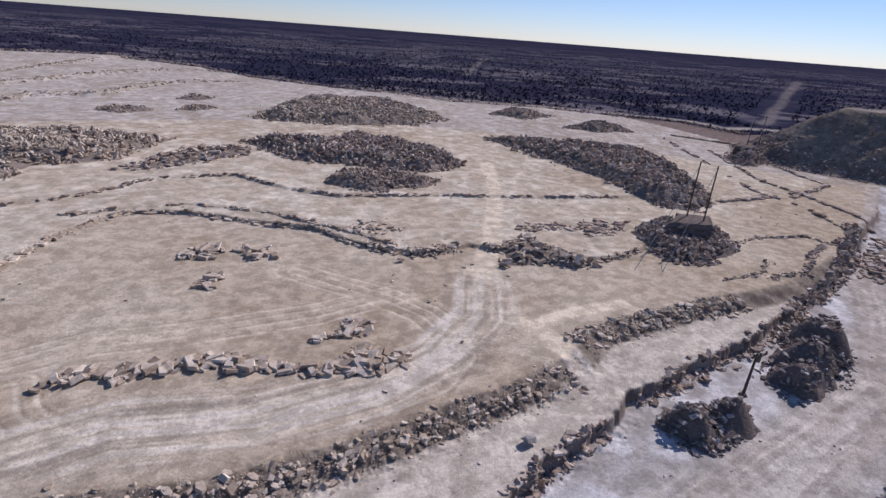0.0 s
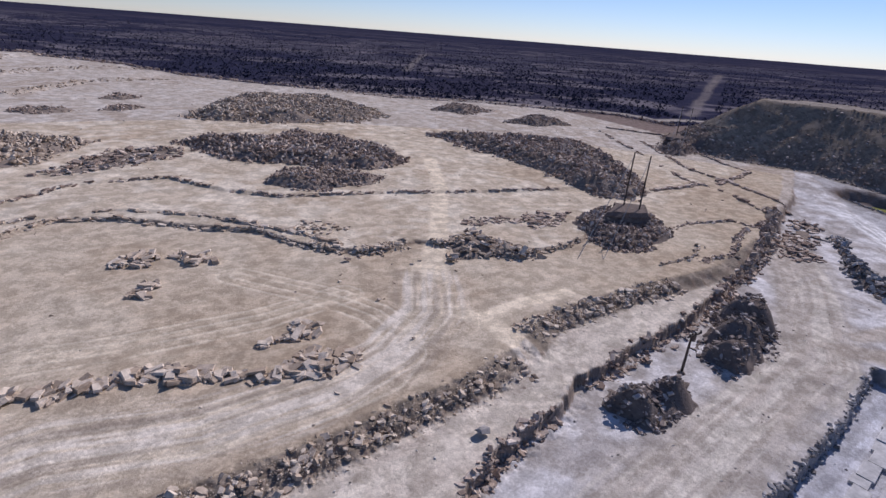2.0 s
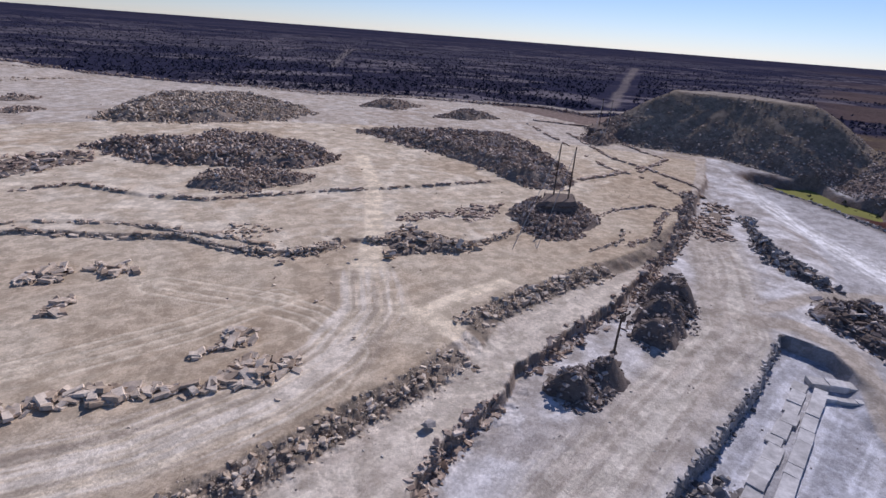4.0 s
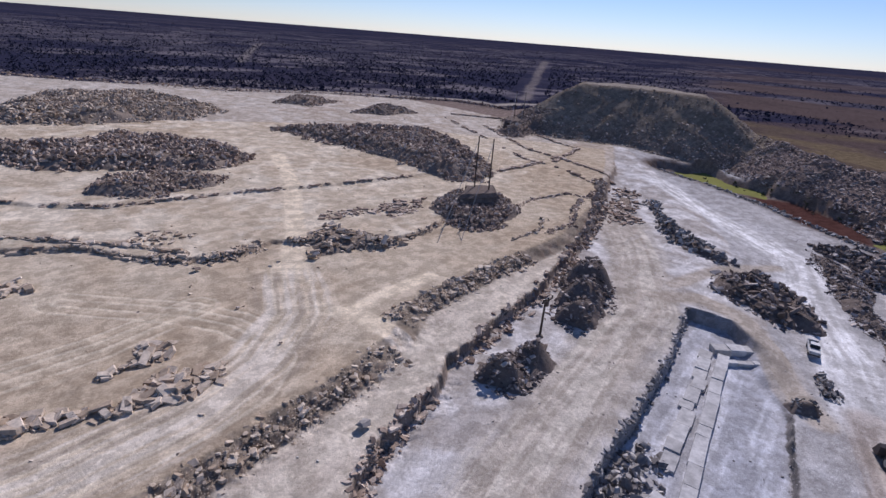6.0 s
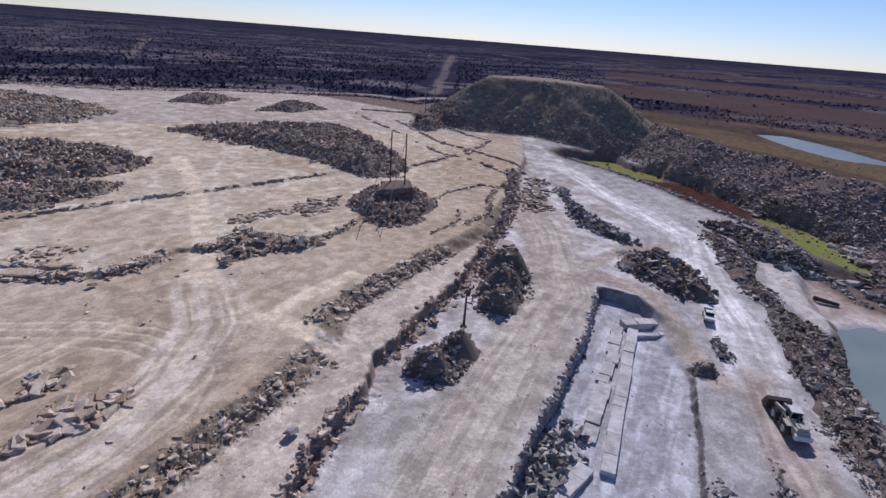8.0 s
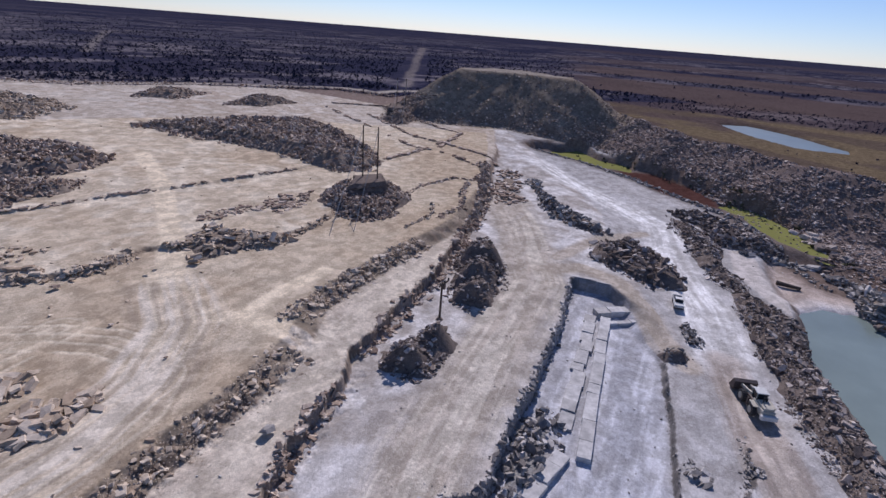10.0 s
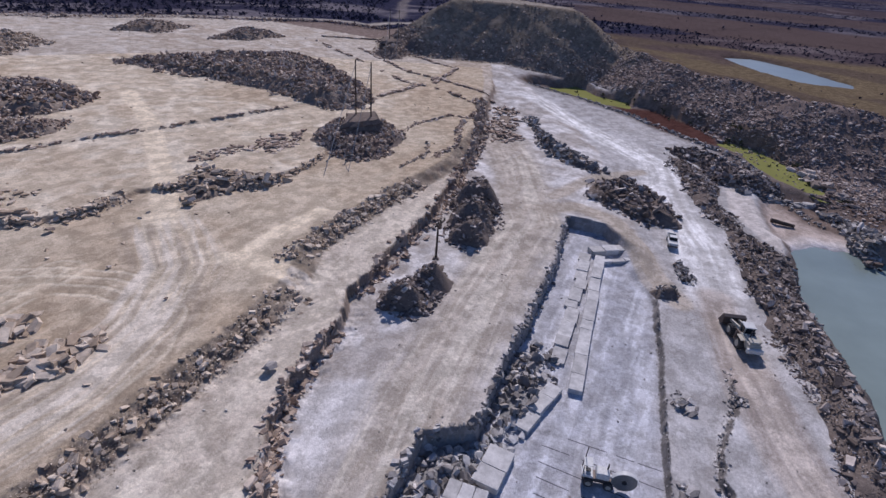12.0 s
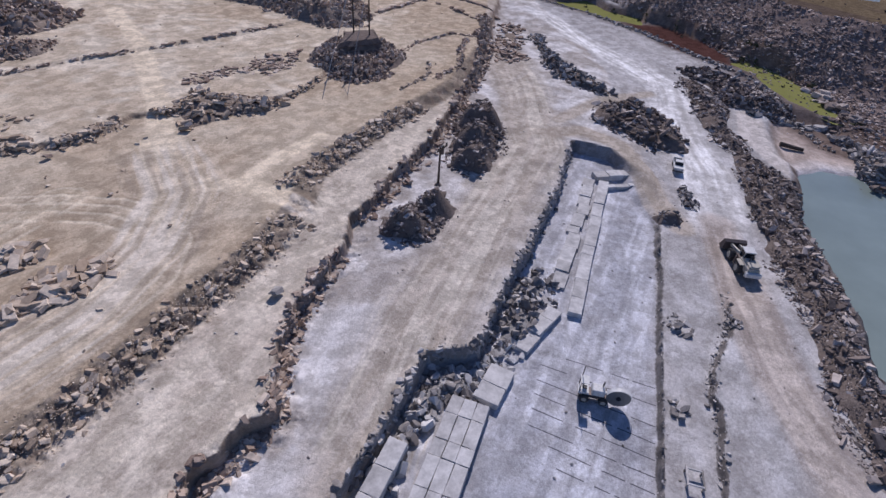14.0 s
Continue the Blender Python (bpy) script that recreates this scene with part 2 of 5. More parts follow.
def vnoise(x, y, seed):
    ix, iy = np.floor(x), np.floor(y)
    fx, fy = x - ix, y - iy
    fx, fy = fx * fx * (3 - 2 * fx), fy * fy * (3 - 2 * fy)
    a, b = lattice(ix, iy, seed), lattice(ix + 1, iy, seed)
    c, d = lattice(ix, iy + 1, seed), lattice(ix + 1, iy + 1, seed)
    return (a + (b - a) * fx) * (1 - fy) + (c + (d - c) * fx) * fy


def fbm(x, y, size, octaves, seed):
    """Smooth noise from 0 to 1 with features of that size in metres."""
    out, amp, total = 0.0, 1.0, 0.0
    for k in range(octaves):
        out = out + amp * vnoise(x / size * 2 ** k, y / size * 2 ** k, seed + 17 * k)
        total += amp
        amp *= 0.55
    return out / total


def beside(x, y, pts):
    """Signed distance to a line, positive on the left of its way, and how far along it (0 to 1) the nearest place lies."""
    best, sign, along = np.full(x.shape, 1e9), np.ones(x.shape), np.zeros(x.shape)
    n = len(pts) - 1
    for k in range(n):
        (ax, ay), (bx, by) = pts[k], pts[k + 1]
        dx, dy = bx - ax, by - ay
        u = np.clip(((x - ax) * dx + (y - ay) * dy) / (dx * dx + dy * dy), 0, 1)
        d = np.hypot(x - ax - u * dx, y - ay - u * dy)
        near = d < best - 1e-6
        best = np.where(near, d, best)
        sign = np.where(near, np.where(dx * (y - ay) - dy * (x - ax) >= 0, 1.0, -1.0), sign)
        along = np.where(near, (k + u) / n, along)
    return best * sign, along


def within(x, y, pts):
    """Distance to the edge of a closed shape, positive inside."""
    d = np.abs(beside(x, y, list(pts) + [pts[0]])[0])
    inside = np.zeros(x.shape, bool)
    for (ax, ay), (bx, by) in zip(pts, list(pts[1:]) + [pts[0]]):
        if ay != by:
            inside ^= ((ay > y) != (by > y)) & (x < (bx - ax) * (y - ay) / (by - ay) + ax)
    return np.where(inside, d, -d)


BANK = BANK_WEST[:-1] + [(21, 70)] + BANK_NORTH[1:5] + [(67, 100), (76, 105), (97, 123), (120, 147), (150, 185), (190, 240)]
EDGE = [(-30, 16)] + EDGE_NEAR + EDGE_FAR + [(150, 178), (190, 232)]
EAST_LINE = [(15, -8)] + JOINT_A[:4] + [(83, 47), (98, 62), (112, 82), (130, 100), (150, 135), (165, 170), (185, 220)]
PIT = PIT_WEST + [(82, 45)] + JOINT_A[3::-1] + [(15, -8), (-15, 5)]
POND = POND_SHORE + [(40, -30), (160, -40), (160, 10)] + POND_TOP[:0:-1]
CREST_LINE = [(262, 225)] + CREST + [(226, 20), (236, -60), (240, -200)]
HILL = [HILL_TOP[0], (196, 272), (222, 276), (246, 240), HILL_TOP[3], (215, 240)]
RIM_LINE = [(-700, 330)] + RIM + [(215, 345), (330, 330)]


def land(x, y):
    """Height of the ground."""
    r = np.hypot(x, y)
    wx = x + 2.2 * (fbm(x, y, 9, 3, 3) - 0.5)
    wy = y + 2.2 * (fbm(x, y, 9, 3, 4) - 0.5)
    wx, wy = wx + 1.1 * (fbm(x, y, 1.8, 2, 13) - 0.5), wy + 1.1 * (fbm(x, y, 1.8, 2, 14) - 0.5)
    rough = fbm(x, y, 1.5, 3, 15) - 0.5
    soft = 0.16 + r * 0.0015
    h = 0.0 * x
    # terraces of the upper floor
    for pts, rise, x0, x1 in ((BASIN + [(80, 134), (100, 150), (130, 185)], 0.75, -900, 74), (BASIN_UPPER, 0.3, -92, -14), (SHELF + [(110, 185)], 0.5, -900, 100),
                              (TERRACE_A, 1.5, -900, -170), (TERRACE_B, 1.5, -900, -200), (TERRACE_C, 1.5, -900, -280)):
        d, _ = beside(wx, wy, pts)
        ends = smooth(x0, x0 + 12, x) * (1 - smooth(x1 - 12, x1 + 8, x))
        h = h + rise * smooth(-soft, soft, d) * ends
    fade = 1 - smooth(190, 300, y + 0.4 * x)
    d, _ = beside(wx, wy, BANK)
    gap = 0.9 + 5 * np.exp(-((x - 22) ** 2 + (y - 70) ** 2) / 30)
    h = h * smooth(-1, 1, d) - 1.5 * fade * smooth(-gap, gap + 3.4, -d)
    h = h + 1.0 * rough * smooth(1.0, -0.5, d) * smooth(-5.5, -3.5, d) * (r < 170)
    d, _ = beside(wx, wy, EDGE)
    h = h - 2.0 * fade * smooth(-soft, soft, -d)
    h = h + 0.8 * rough * (1 - smooth(0.8, 2.6, np.abs(d + 0.7))) * (r < 170)
    d, _ = beside(x, y, EAST_LINE)
    wide = 0.25 + 6 * smooth(38, 60, y)
    h = h - 1.6 * fade * smooth(-wide, wide, -d)
    d = within(x + 0.4 * (wx - x), y + 0.4 * (wy - y), PIT)
    wide = 0.22 + 5 * np.exp(-((x - 86) ** 2 + (y - 48) ** 2) / 60)
    h = h + (-6.0 - h) * smooth(-wide, wide, d)
    d, _ = beside(wx, wy, JOINT_B)
    h = h + 0.9 * smooth(-0.3, 0.3, -d) * (1 - smooth(17, 24, y)) * smooth(38, 42, x)
    # lowland beyond the quarry
    d, _ = beside(wx, wy, RIM_LINE)
    h = h + (-2.0 - h) * smooth(0, 14, d)
    d, _ = beside(wx, wy, CREST_LINE)
    h = h + (-3.0 - h) * smooth(0, 20, d) * (y < 330)
    lump = 3.0 * (fbm(x, y, 14, 3, 8) - 0.5)
    h = np.maximum(h, 10 + lump + np.where(d < 0, 0.50 * d, -0.33 * d))
    d = within(wx, wy, HILL)
    gully = fbm(np.arctan2(y - 245, x - 215) * 40, 0.25 * d, 9, 3, 10) - 0.5
    h = np.maximum(h, 25 + 2.5 * (fbm(x, y, 20, 3, 9) - 0.5) + 4.5 * gully * smooth(0, -14, d) * smooth(-44, -30, d) + np.minimum(d, 0) * 0.66)
    # water
    d, _ = beside(wx, wy, CHANNEL)
    h = h + np.minimum(-5.0 - h, 0) * (1 - smooth(5, 10, np.abs(d))) * (1 - smooth(-46, -36, within(x, y, HILL)))
    d = np.maximum(within(x, y, ALGAE_A), within(x, y, ALGAE_B)) + 2.5 * (fbm(x, y, 6, 3, 18) - 0.5)
    h = h + np.minimum(-6.0 - h, 0) * smooth(-2.5, 0.8, d)
    d = within(x, y, TAN_FLAT)
    h = h + (-7.45 + 0.4 * (fbm(x, y, 9, 2, 19) - 0.5) - h) * smooth(-5, 1, d)
    d = within(x + 0.5 * (wx - x), y + 0.5 * (wy - y), POND)
    h = h + np.minimum(-10 - h, 0) * smooth(-4, 1 + 2 * smooth(105, 122, x), d)
    d = within(x, y, BLUE_POND) + 7 * (fbm(x, y, 18, 3, 16) - 0.5)
    h = h - 3.0 * smooth(-4, 4, d)
    h = h + 0.22 * (fbm(x, y, 6, 4, 5) - 0.5) + 0.6 * (fbm(x, y, 60, 2, 6) - 0.5) * smooth(60, 200, r)
    return h + 29 * smooth(1500, 4800, r) + 2.5 * (fbm(x, y, 350, 3, 7) - 0.5) * smooth(500, 1200, r)


def height(x, y):
    return float(land(np.array([float(x)]), np.array([float(y)]))[0])


def lanes(x, y, pts, half, seed):
    """How driven the ground is along a road, from 0 to 1, in streaks that follow its bends."""
    d, u = beside(x + 0.7 * (fbm(x, y, 8, 2, seed) - 0.5), y, pts)
    length = sum(math.hypot(b[0] - a[0], b[1] - a[1]) for a, b in zip(pts, pts[1:]))
    s = fbm(u * length / 22, d, 0.9, 3, seed + 1)
    ends = smooth(0, 0.04, u) * (1 - smooth(0.96, 1, u))
    return (1 - smooth(0.55 * half, half, np.abs(d))) * ends, s


def soil(x, y, h, steep):
    """Base colour of the ground."""
    def mix(c, new_c, f):
        f = np.clip(f, 0, 1)[:, None]
        return c * (1 - f) + np.array(new_c) * f
    r = np.hypot(x, y)
    n1, n2, n3 = fbm(x, y, 25, 4, 21), fbm(x, y, 5, 4, 22), fbm(x, y, 1.2, 3, 23)
    along, across = x * 0.87 + y * 0.5, -x * 0.5 + y * 0.87
    streak = fbm(along / 12, across, 1.1, 4, 24)
    c = np.ones((x.size, 3)) * np.array((0.53, 0.46, 0.385))
    c = mix(c, (0.42, 0.335, 0.26), 1.8 * (n1 - 0.42))
    c = mix(c, (0.60, 0.535, 0.46), 1.8 * (n2 - 0.48))
    bank, _ = beside(x, y, BANK)
    edge, _ = beside(x, y, EDGE)
    basin, _ = beside(x, y, BASIN)
    basin_floor = (bank > 0) & (basin < 0)
    c = mix(c, (0.43, 0.35, 0.275), np.where(basin_floor, 0.6 * smooth(0.3, 0.6, n1), 0))
    c = mix(c, (0.60, 0.53, 0.445), np.where(bank > 0, 1.3 * (streak - 0.5), 0))
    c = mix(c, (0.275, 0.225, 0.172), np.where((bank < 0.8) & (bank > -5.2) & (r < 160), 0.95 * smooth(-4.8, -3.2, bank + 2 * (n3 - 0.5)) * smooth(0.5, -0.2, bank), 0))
    c = mix(c, (0.66, 0.60, 0.53), np.where((bank > 0) & (basin > 0), 0.8 * smooth(0.46, 0.7, n2), 0))
    # driven ground
    for pts, half, power in ((SWATH, 6.0, 0.55), (SPUR, 2.2, 1.2), (RAMP, 2.8, 1.3), (RISE, 3.0, 1.4), (TRACK_FIELD, 3.5, 0.3)):
        d, _ = beside(x + 1.5 * (n2 - 0.5), y + 1.5 * (n2 - 0.5), pts)
        f = power * (1 - smooth(0.5 * half, half, np.abs(d))) * smooth(0.25, 0.6, streak + 0.15)
        c = mix(c, (0.70, 0.615, 0.51), f)
    for pts in (TRACK_LOOP, TRACK_BEND, TRACK_FIELD, SWATH):
        d, _ = beside(x + 0.8 * (n1 - 0.5), y + 0.8 * (n1 - 0.5), pts)
        for off in (-3.4, -1.1, 1.1, 3.1):
            c = mix(c, (0.68, 0.61, 0.52), 0.75 * (1 - smooth(0.15, 0.5, np.abs(d - off))) * smooth(0.3, 0.55, n2 + 0.1))
            c = mix(c, (0.33, 0.265, 0.21), 0.65 * (1 - smooth(0.05, 0.35, np.abs(d - off - 0.45))) * smooth(0.4, 0.6, n2))
    c = c * np.where((bank > 0) & (r < 260), 1.0, 0.0)[:, None] * np.array((1.065, 1.025, 0.925)) + c * np.where((bank > 0) & (r < 260), 0.0, np.where(bank > 0, 0.93, 1.0))[:, None]
    # pale strip and haul road
    strip = (bank < 0) & (edge > 0)
    c = mix(c, (0.68, 0.60, 0.49), np.where(strip & (bank < -4) & (r < 160), 0.6 + 1.6 * (streak - 0.45), 0))
    c = mix(c, (0.40, 0.335, 0.27), np.where(strip & (r < 160), 2.2 * (n3 - 0.52), 0))
    east = (edge < 0) & (y + 0.4 * x < 300)
    c = mix(c, (0.43, 0.40, 0.378), np.where(east, 0.75, 0))
    d, _ = beside(x + 2 * (n1 - 0.5), y, HAUL_ROAD)
    c = mix(c, (0.475, 0.405, 0.33), np.where(east, (1 - smooth(3, 9, np.abs(d))) * (0.5 + 0.9 * (streak - 0.3)), 0))
    c = mix(c, (0.70, 0.67, 0.65), np.where(east, smooth(4, 9, np.abs(d)) * smooth(0.4, 0.65, n2) * 0.85, 0))
    eastern, _ = beside(x, y, EAST_LINE)
    c = mix(c, (0.44, 0.425, 0.42), np.where((eastern < 0) & east, 0.7, 0))
    d = within(x, y, PIT)
    c = mix(c, (0.43, 0.437, 0.475), smooth(-0.3, 0.6, d) * (0.8 + 0.5 * (n2 - 0.5)))
    c = mix(c, (0.68, 0.68, 0.71), smooth(0, 1, d) * smooth(0.45, 0.7, streak) * 0.7)
    c = mix(c, (0.36, 0.345, 0.345), smooth(0, 1, d) * smooth(0.5, 0.72, n2) * 0.5)
    d, _ = beside(x, y, WHITE_ROAD)
    c = mix(c, (0.78, 0.76, 0.74), (1 - smooth(4.0, 7, np.abs(d + 3 * (n2 - 0.5)))) * (0.55 + 0.9 * (n3 - 0.4)))
    d, _ = beside(x, y, EAST_ROAD)
    c = mix(c, (0.45, 0.385, 0.335), (1 - smooth(2, 4.5, np.abs(d + 2 * (n2 - 0.5)))) * 0.85)
    for pts, half, bright, dull in ((WHITE_ROAD, 6.5, (0.88, 0.86, 0.84), (0.50, 0.475, 0.45)), (HAUL_ROAD, 9, (0.62, 0.56, 0.475), (0.455, 0.40, 0.335)),
                                    (EAST_ROAD, 5, (0.55, 0.48, 0.42), (0.37, 0.315, 0.275)), (PIT_RAMP, 4, (0.56, 0.49, 0.41), (0.42, 0.36, 0.30)), (SWATH, 8, (0.70, 0.62, 0.52), (0.40, 0.335, 0.27))):
        on, s = lanes(x, y, pts, half, 40)
        c = mix(c, bright, on * smooth(0.5, 0.66, s) * 0.85)
        c = mix(c, dull, on * smooth(0.5, 0.34, s) * 0.7)
    rub, _ = beside(x, y, RUBBLE_EAST + [(40, -20)])
    pond = within(x, y, POND)
    c = mix(c, (0.165, 0.145, 0.13), np.where((rub > 1) & (eastern < 0) & (x < 160), smooth(-14, -8, pond) * 0.9 * (1 - smooth(112, 124, x)), 0))
    for pts, half in ((PIT_RAMP, 3.2), (SIDE_TRACK, 2.6)):
        d, _ = beside(x + 2 * (n2 - 0.5), y, pts)
        c = mix(c, (0.46, 0.395, 0.325), (1 - smooth(0.5 * half, half, np.abs(d))) * 0.85)
    d = within(x, y, PALE_SLOPE)
    c = mix(c, (0.58, 0.53, 0.49), smooth(-0.5, 0.7, d + 1.2 * (n2 - 0.5)))
    d = within(x, y, TAN_FLAT)
    c = mix(c, (0.50, 0.415, 0.36), smooth(-3.5, -1.0, d + 2 * (n2 - 0.5)))
    c = mix(c, (0.74, 0.70, 0.68), smooth(-9, -2, within(x, y, POND) + 4 * (n2 - 0.5)) * smooth(-3, 0, d) * 0.8)
    # spoil ridge and hill
    d, _ = beside(x, y, CREST_LINE)
    toe, _ = beside(x, y, [(190, 215)] + TOE + [(120, -5)])
    c = mix(c, (0.22, 0.168, 0.146), np.where((toe > 0), smooth(0, 5, toe) * 0.95, 0) * (d < 12))
    hill = within(x, y, HILL)
    c = mix(c, (0.255, 0.212, 0.162), smooth(-46, -40, hill + 6 * (n1 - 0.5)) * (0.85 + 0.4 * (n2 - 0.5)))
    c = mix(c, (0.34, 0.30, 0.26), smooth(-1, 2, hill - 6 * (n1 - 0.3)) * 0.8)
    ch, _ = beside(x, y, CHANNEL)
    c = mix(c, (0.11, 0.075, 0.06), (1 - smooth(8, 15, np.abs(ch + 5 * (n2 - 0.5)))) * 0.8)
    d = within(x, y, RED_MUD)
    c = mix(c, (0.085, 0.042, 0.036), smooth(-4, 1, d))
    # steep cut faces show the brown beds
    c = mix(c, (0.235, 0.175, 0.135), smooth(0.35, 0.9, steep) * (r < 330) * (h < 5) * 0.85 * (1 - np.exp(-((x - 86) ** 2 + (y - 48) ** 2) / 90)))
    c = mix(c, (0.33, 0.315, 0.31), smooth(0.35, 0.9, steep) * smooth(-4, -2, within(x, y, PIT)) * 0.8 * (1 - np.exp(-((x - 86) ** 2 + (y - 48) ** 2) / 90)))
    # shade on the low eastern steps, painted into the colour as dark grey
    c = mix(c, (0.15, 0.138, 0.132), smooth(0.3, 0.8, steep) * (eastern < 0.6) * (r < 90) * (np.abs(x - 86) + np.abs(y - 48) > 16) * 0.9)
    # brush, cleared strip and fields outside the quarry
    rim, _ = beside(x + 8 * (n1 - 0.5), y + 8 * (n1 - 0.5), RIM_LINE)
    wide1, wide2 = fbm(x, y, 160, 4, 31), fbm(x, y, 45, 4, 32)
    out = (rim > 0) | ((d < -60) & (x > 330) & (beside(x, y, CREST_LINE)[0] > 25))
    # haze over the plain is put into the brush and glade colours as blue
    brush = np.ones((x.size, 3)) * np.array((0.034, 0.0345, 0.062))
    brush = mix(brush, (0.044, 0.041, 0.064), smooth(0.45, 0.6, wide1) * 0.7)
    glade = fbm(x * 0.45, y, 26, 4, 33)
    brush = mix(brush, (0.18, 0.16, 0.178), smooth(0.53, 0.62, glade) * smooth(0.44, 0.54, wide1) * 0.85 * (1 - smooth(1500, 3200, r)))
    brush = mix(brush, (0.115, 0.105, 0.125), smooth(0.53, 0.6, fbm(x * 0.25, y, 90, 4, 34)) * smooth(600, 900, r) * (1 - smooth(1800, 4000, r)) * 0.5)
    brush = mix(brush, (0.12, 0.085, 0.075), (1 - smooth(3, 12, rim + 12 * (wide2 - 0.5))) * 0.5)
    head = np.degrees(np.arctan2(x, y))
    q = x * 0.87 + y * 0.5 + 90 * (wide1 - 0.5) + 40 * (wide2 - 0.5)
    farm = smooth(44, 50, head + 6 * (wide1 - 0.5)) * (beside(x, y, CREST_LINE)[0] > 20)
    bands = np.zeros(x.shape)
    for a, b, f in ((265, 500, 1.0), (610, 850, 0.95), (950, 1240, 0.85), (1420, 1850, 0.6), (2500, 2900, 0.4)):
        bands = np.maximum(bands, f * smooth(a - 12, a + 12, q) * (1 - smooth(b - 15, b + 15, q)))
    field = np.ones((x.size, 3)) * np.array((0.105, 0.077, 0.073))
    field = mix(field, (0.16, 0.122, 0.078), (1 - smooth(480, 560, q)) * smooth(0.3, 0.55, wide2 + 0.1))
    field = mix(field, (0.085, 0.064, 0.06), smooth(0.5, 0.62, fbm(x, y * 0.4, 30, 4, 35)) * 0.6)
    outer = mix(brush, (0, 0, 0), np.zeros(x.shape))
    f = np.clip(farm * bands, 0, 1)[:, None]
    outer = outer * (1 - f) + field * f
    d, u = beside(x + 10 * (wide2 - 0.5), y, STRIP)
    outer = mix(outer, (0.22, 0.19, 0.18), (1 - smooth(2 + 4 * u, 6 + 6 * u, np.abs(d))) * (0.45 + 0.9 * (n1 - 0.3)))
    outer = mix(outer, (0.42, 0.37, 0.32), (1 - smooth(4, 7, np.abs(rim - 34 - 8 * (wide1 - 0.5)))) * (x > -60) * (x < 300) * 0.9)
    d, _ = beside(x, y, [(11, 678), (25, 848), (61, 1245), (101, 1280), (157, 1256)])
    outer = mix(outer, (0.20, 0.175, 0.17), (1 - smooth(3, 8, np.abs(d))) * 0.8)
    lowland = np.clip(np.maximum(smooth(0, 6, rim), smooth(20, 30, beside(x, y, CREST_LINE)[0]) * (x > 225) * (hill < -36)), 0, 1)[:, None]
    keep = smooth(-46, -40, hill)[:, None]
    lowland = lowland * (1 - keep)
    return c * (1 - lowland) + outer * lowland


# ---- helpers for meshes ----
def mesh_from(name, verts, faces, material, smooth_faces=False):
    me = bpy.data.meshes.new(name)
    verts, faces = np.asarray(verts, np.float32), np.asarray(faces, np.int32)
    k = faces.shape[1]
    me.vertices.add(len(verts))
    me.vertices.foreach_set("co", verts.ravel())
    me.loops.add(faces.size)
    me.loops.foreach_set("vertex_index", faces.ravel())
    me.polygons.add(len(faces))
    me.polygons.foreach_set("loop_start", np.arange(0, faces.size, k, dtype=np.int32))
    me.polygons.foreach_set("use_smooth", np.full(len(faces), smooth_faces))
    me.update(calc_edges=True)
    me.materials.append(material)
    return me


def part(name, data, parent, label="", kind=""):
    ob = new(name, data)
    ob.parent = parent
    return tagged(ob, label, kind=kind)


def thing(name, x, y, z, label, category, group="", kind=""):
    ob = new(name)
    ob.location = (x, y, z)
    return tagged(ob, label, category, group, kind)


# ---- ground ----
def build_ground():
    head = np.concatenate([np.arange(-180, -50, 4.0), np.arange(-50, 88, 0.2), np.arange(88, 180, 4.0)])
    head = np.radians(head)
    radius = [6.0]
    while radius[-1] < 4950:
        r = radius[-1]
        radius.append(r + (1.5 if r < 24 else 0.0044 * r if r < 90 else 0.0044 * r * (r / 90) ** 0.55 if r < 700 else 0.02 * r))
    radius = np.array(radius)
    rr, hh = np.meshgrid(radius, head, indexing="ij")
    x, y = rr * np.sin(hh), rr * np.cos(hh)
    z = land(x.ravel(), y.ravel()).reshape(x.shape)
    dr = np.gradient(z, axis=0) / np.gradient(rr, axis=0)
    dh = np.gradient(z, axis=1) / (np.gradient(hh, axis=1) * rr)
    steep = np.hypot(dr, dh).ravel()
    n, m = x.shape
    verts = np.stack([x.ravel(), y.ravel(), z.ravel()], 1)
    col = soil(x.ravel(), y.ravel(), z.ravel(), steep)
    a = (np.arange(n - 1)[:, None] * m + np.arange(m)[None, :])
    b = (np.arange(n - 1)[:, None] * m + (np.arange(m)[None, :] + 1) % m)
    faces = np.stack([a, a + m, b + m, b], -1).reshape(-1, 4)[:, ::-1]
    verts = np.vstack([verts, [[0, 0, float(z[0].mean())]]])
    me = mesh_from("ground", verts, faces, GROUND, True)
    k = len(verts) - 1
    bm = bmesh.new()
    bm.from_mesh(me)
    bm.verts.ensure_lookup_table()
    for j in range(m):
        f = bm.faces.new((bm.verts[k], bm.verts[(j + 1) % m], bm.verts[j]))
        f.smooth = True
    bmesh.ops.recalc_face_normals(bm, faces=bm.faces[-3:])
    bm.to_mesh(me)
    bm.free()
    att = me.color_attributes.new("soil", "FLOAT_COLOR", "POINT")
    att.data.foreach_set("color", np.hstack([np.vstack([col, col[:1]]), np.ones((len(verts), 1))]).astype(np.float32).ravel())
    tagged(new("ground", me), "dusty pale quarry floor with terraces, spoil ridge and brushland", "ground", kind="structure")


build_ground()


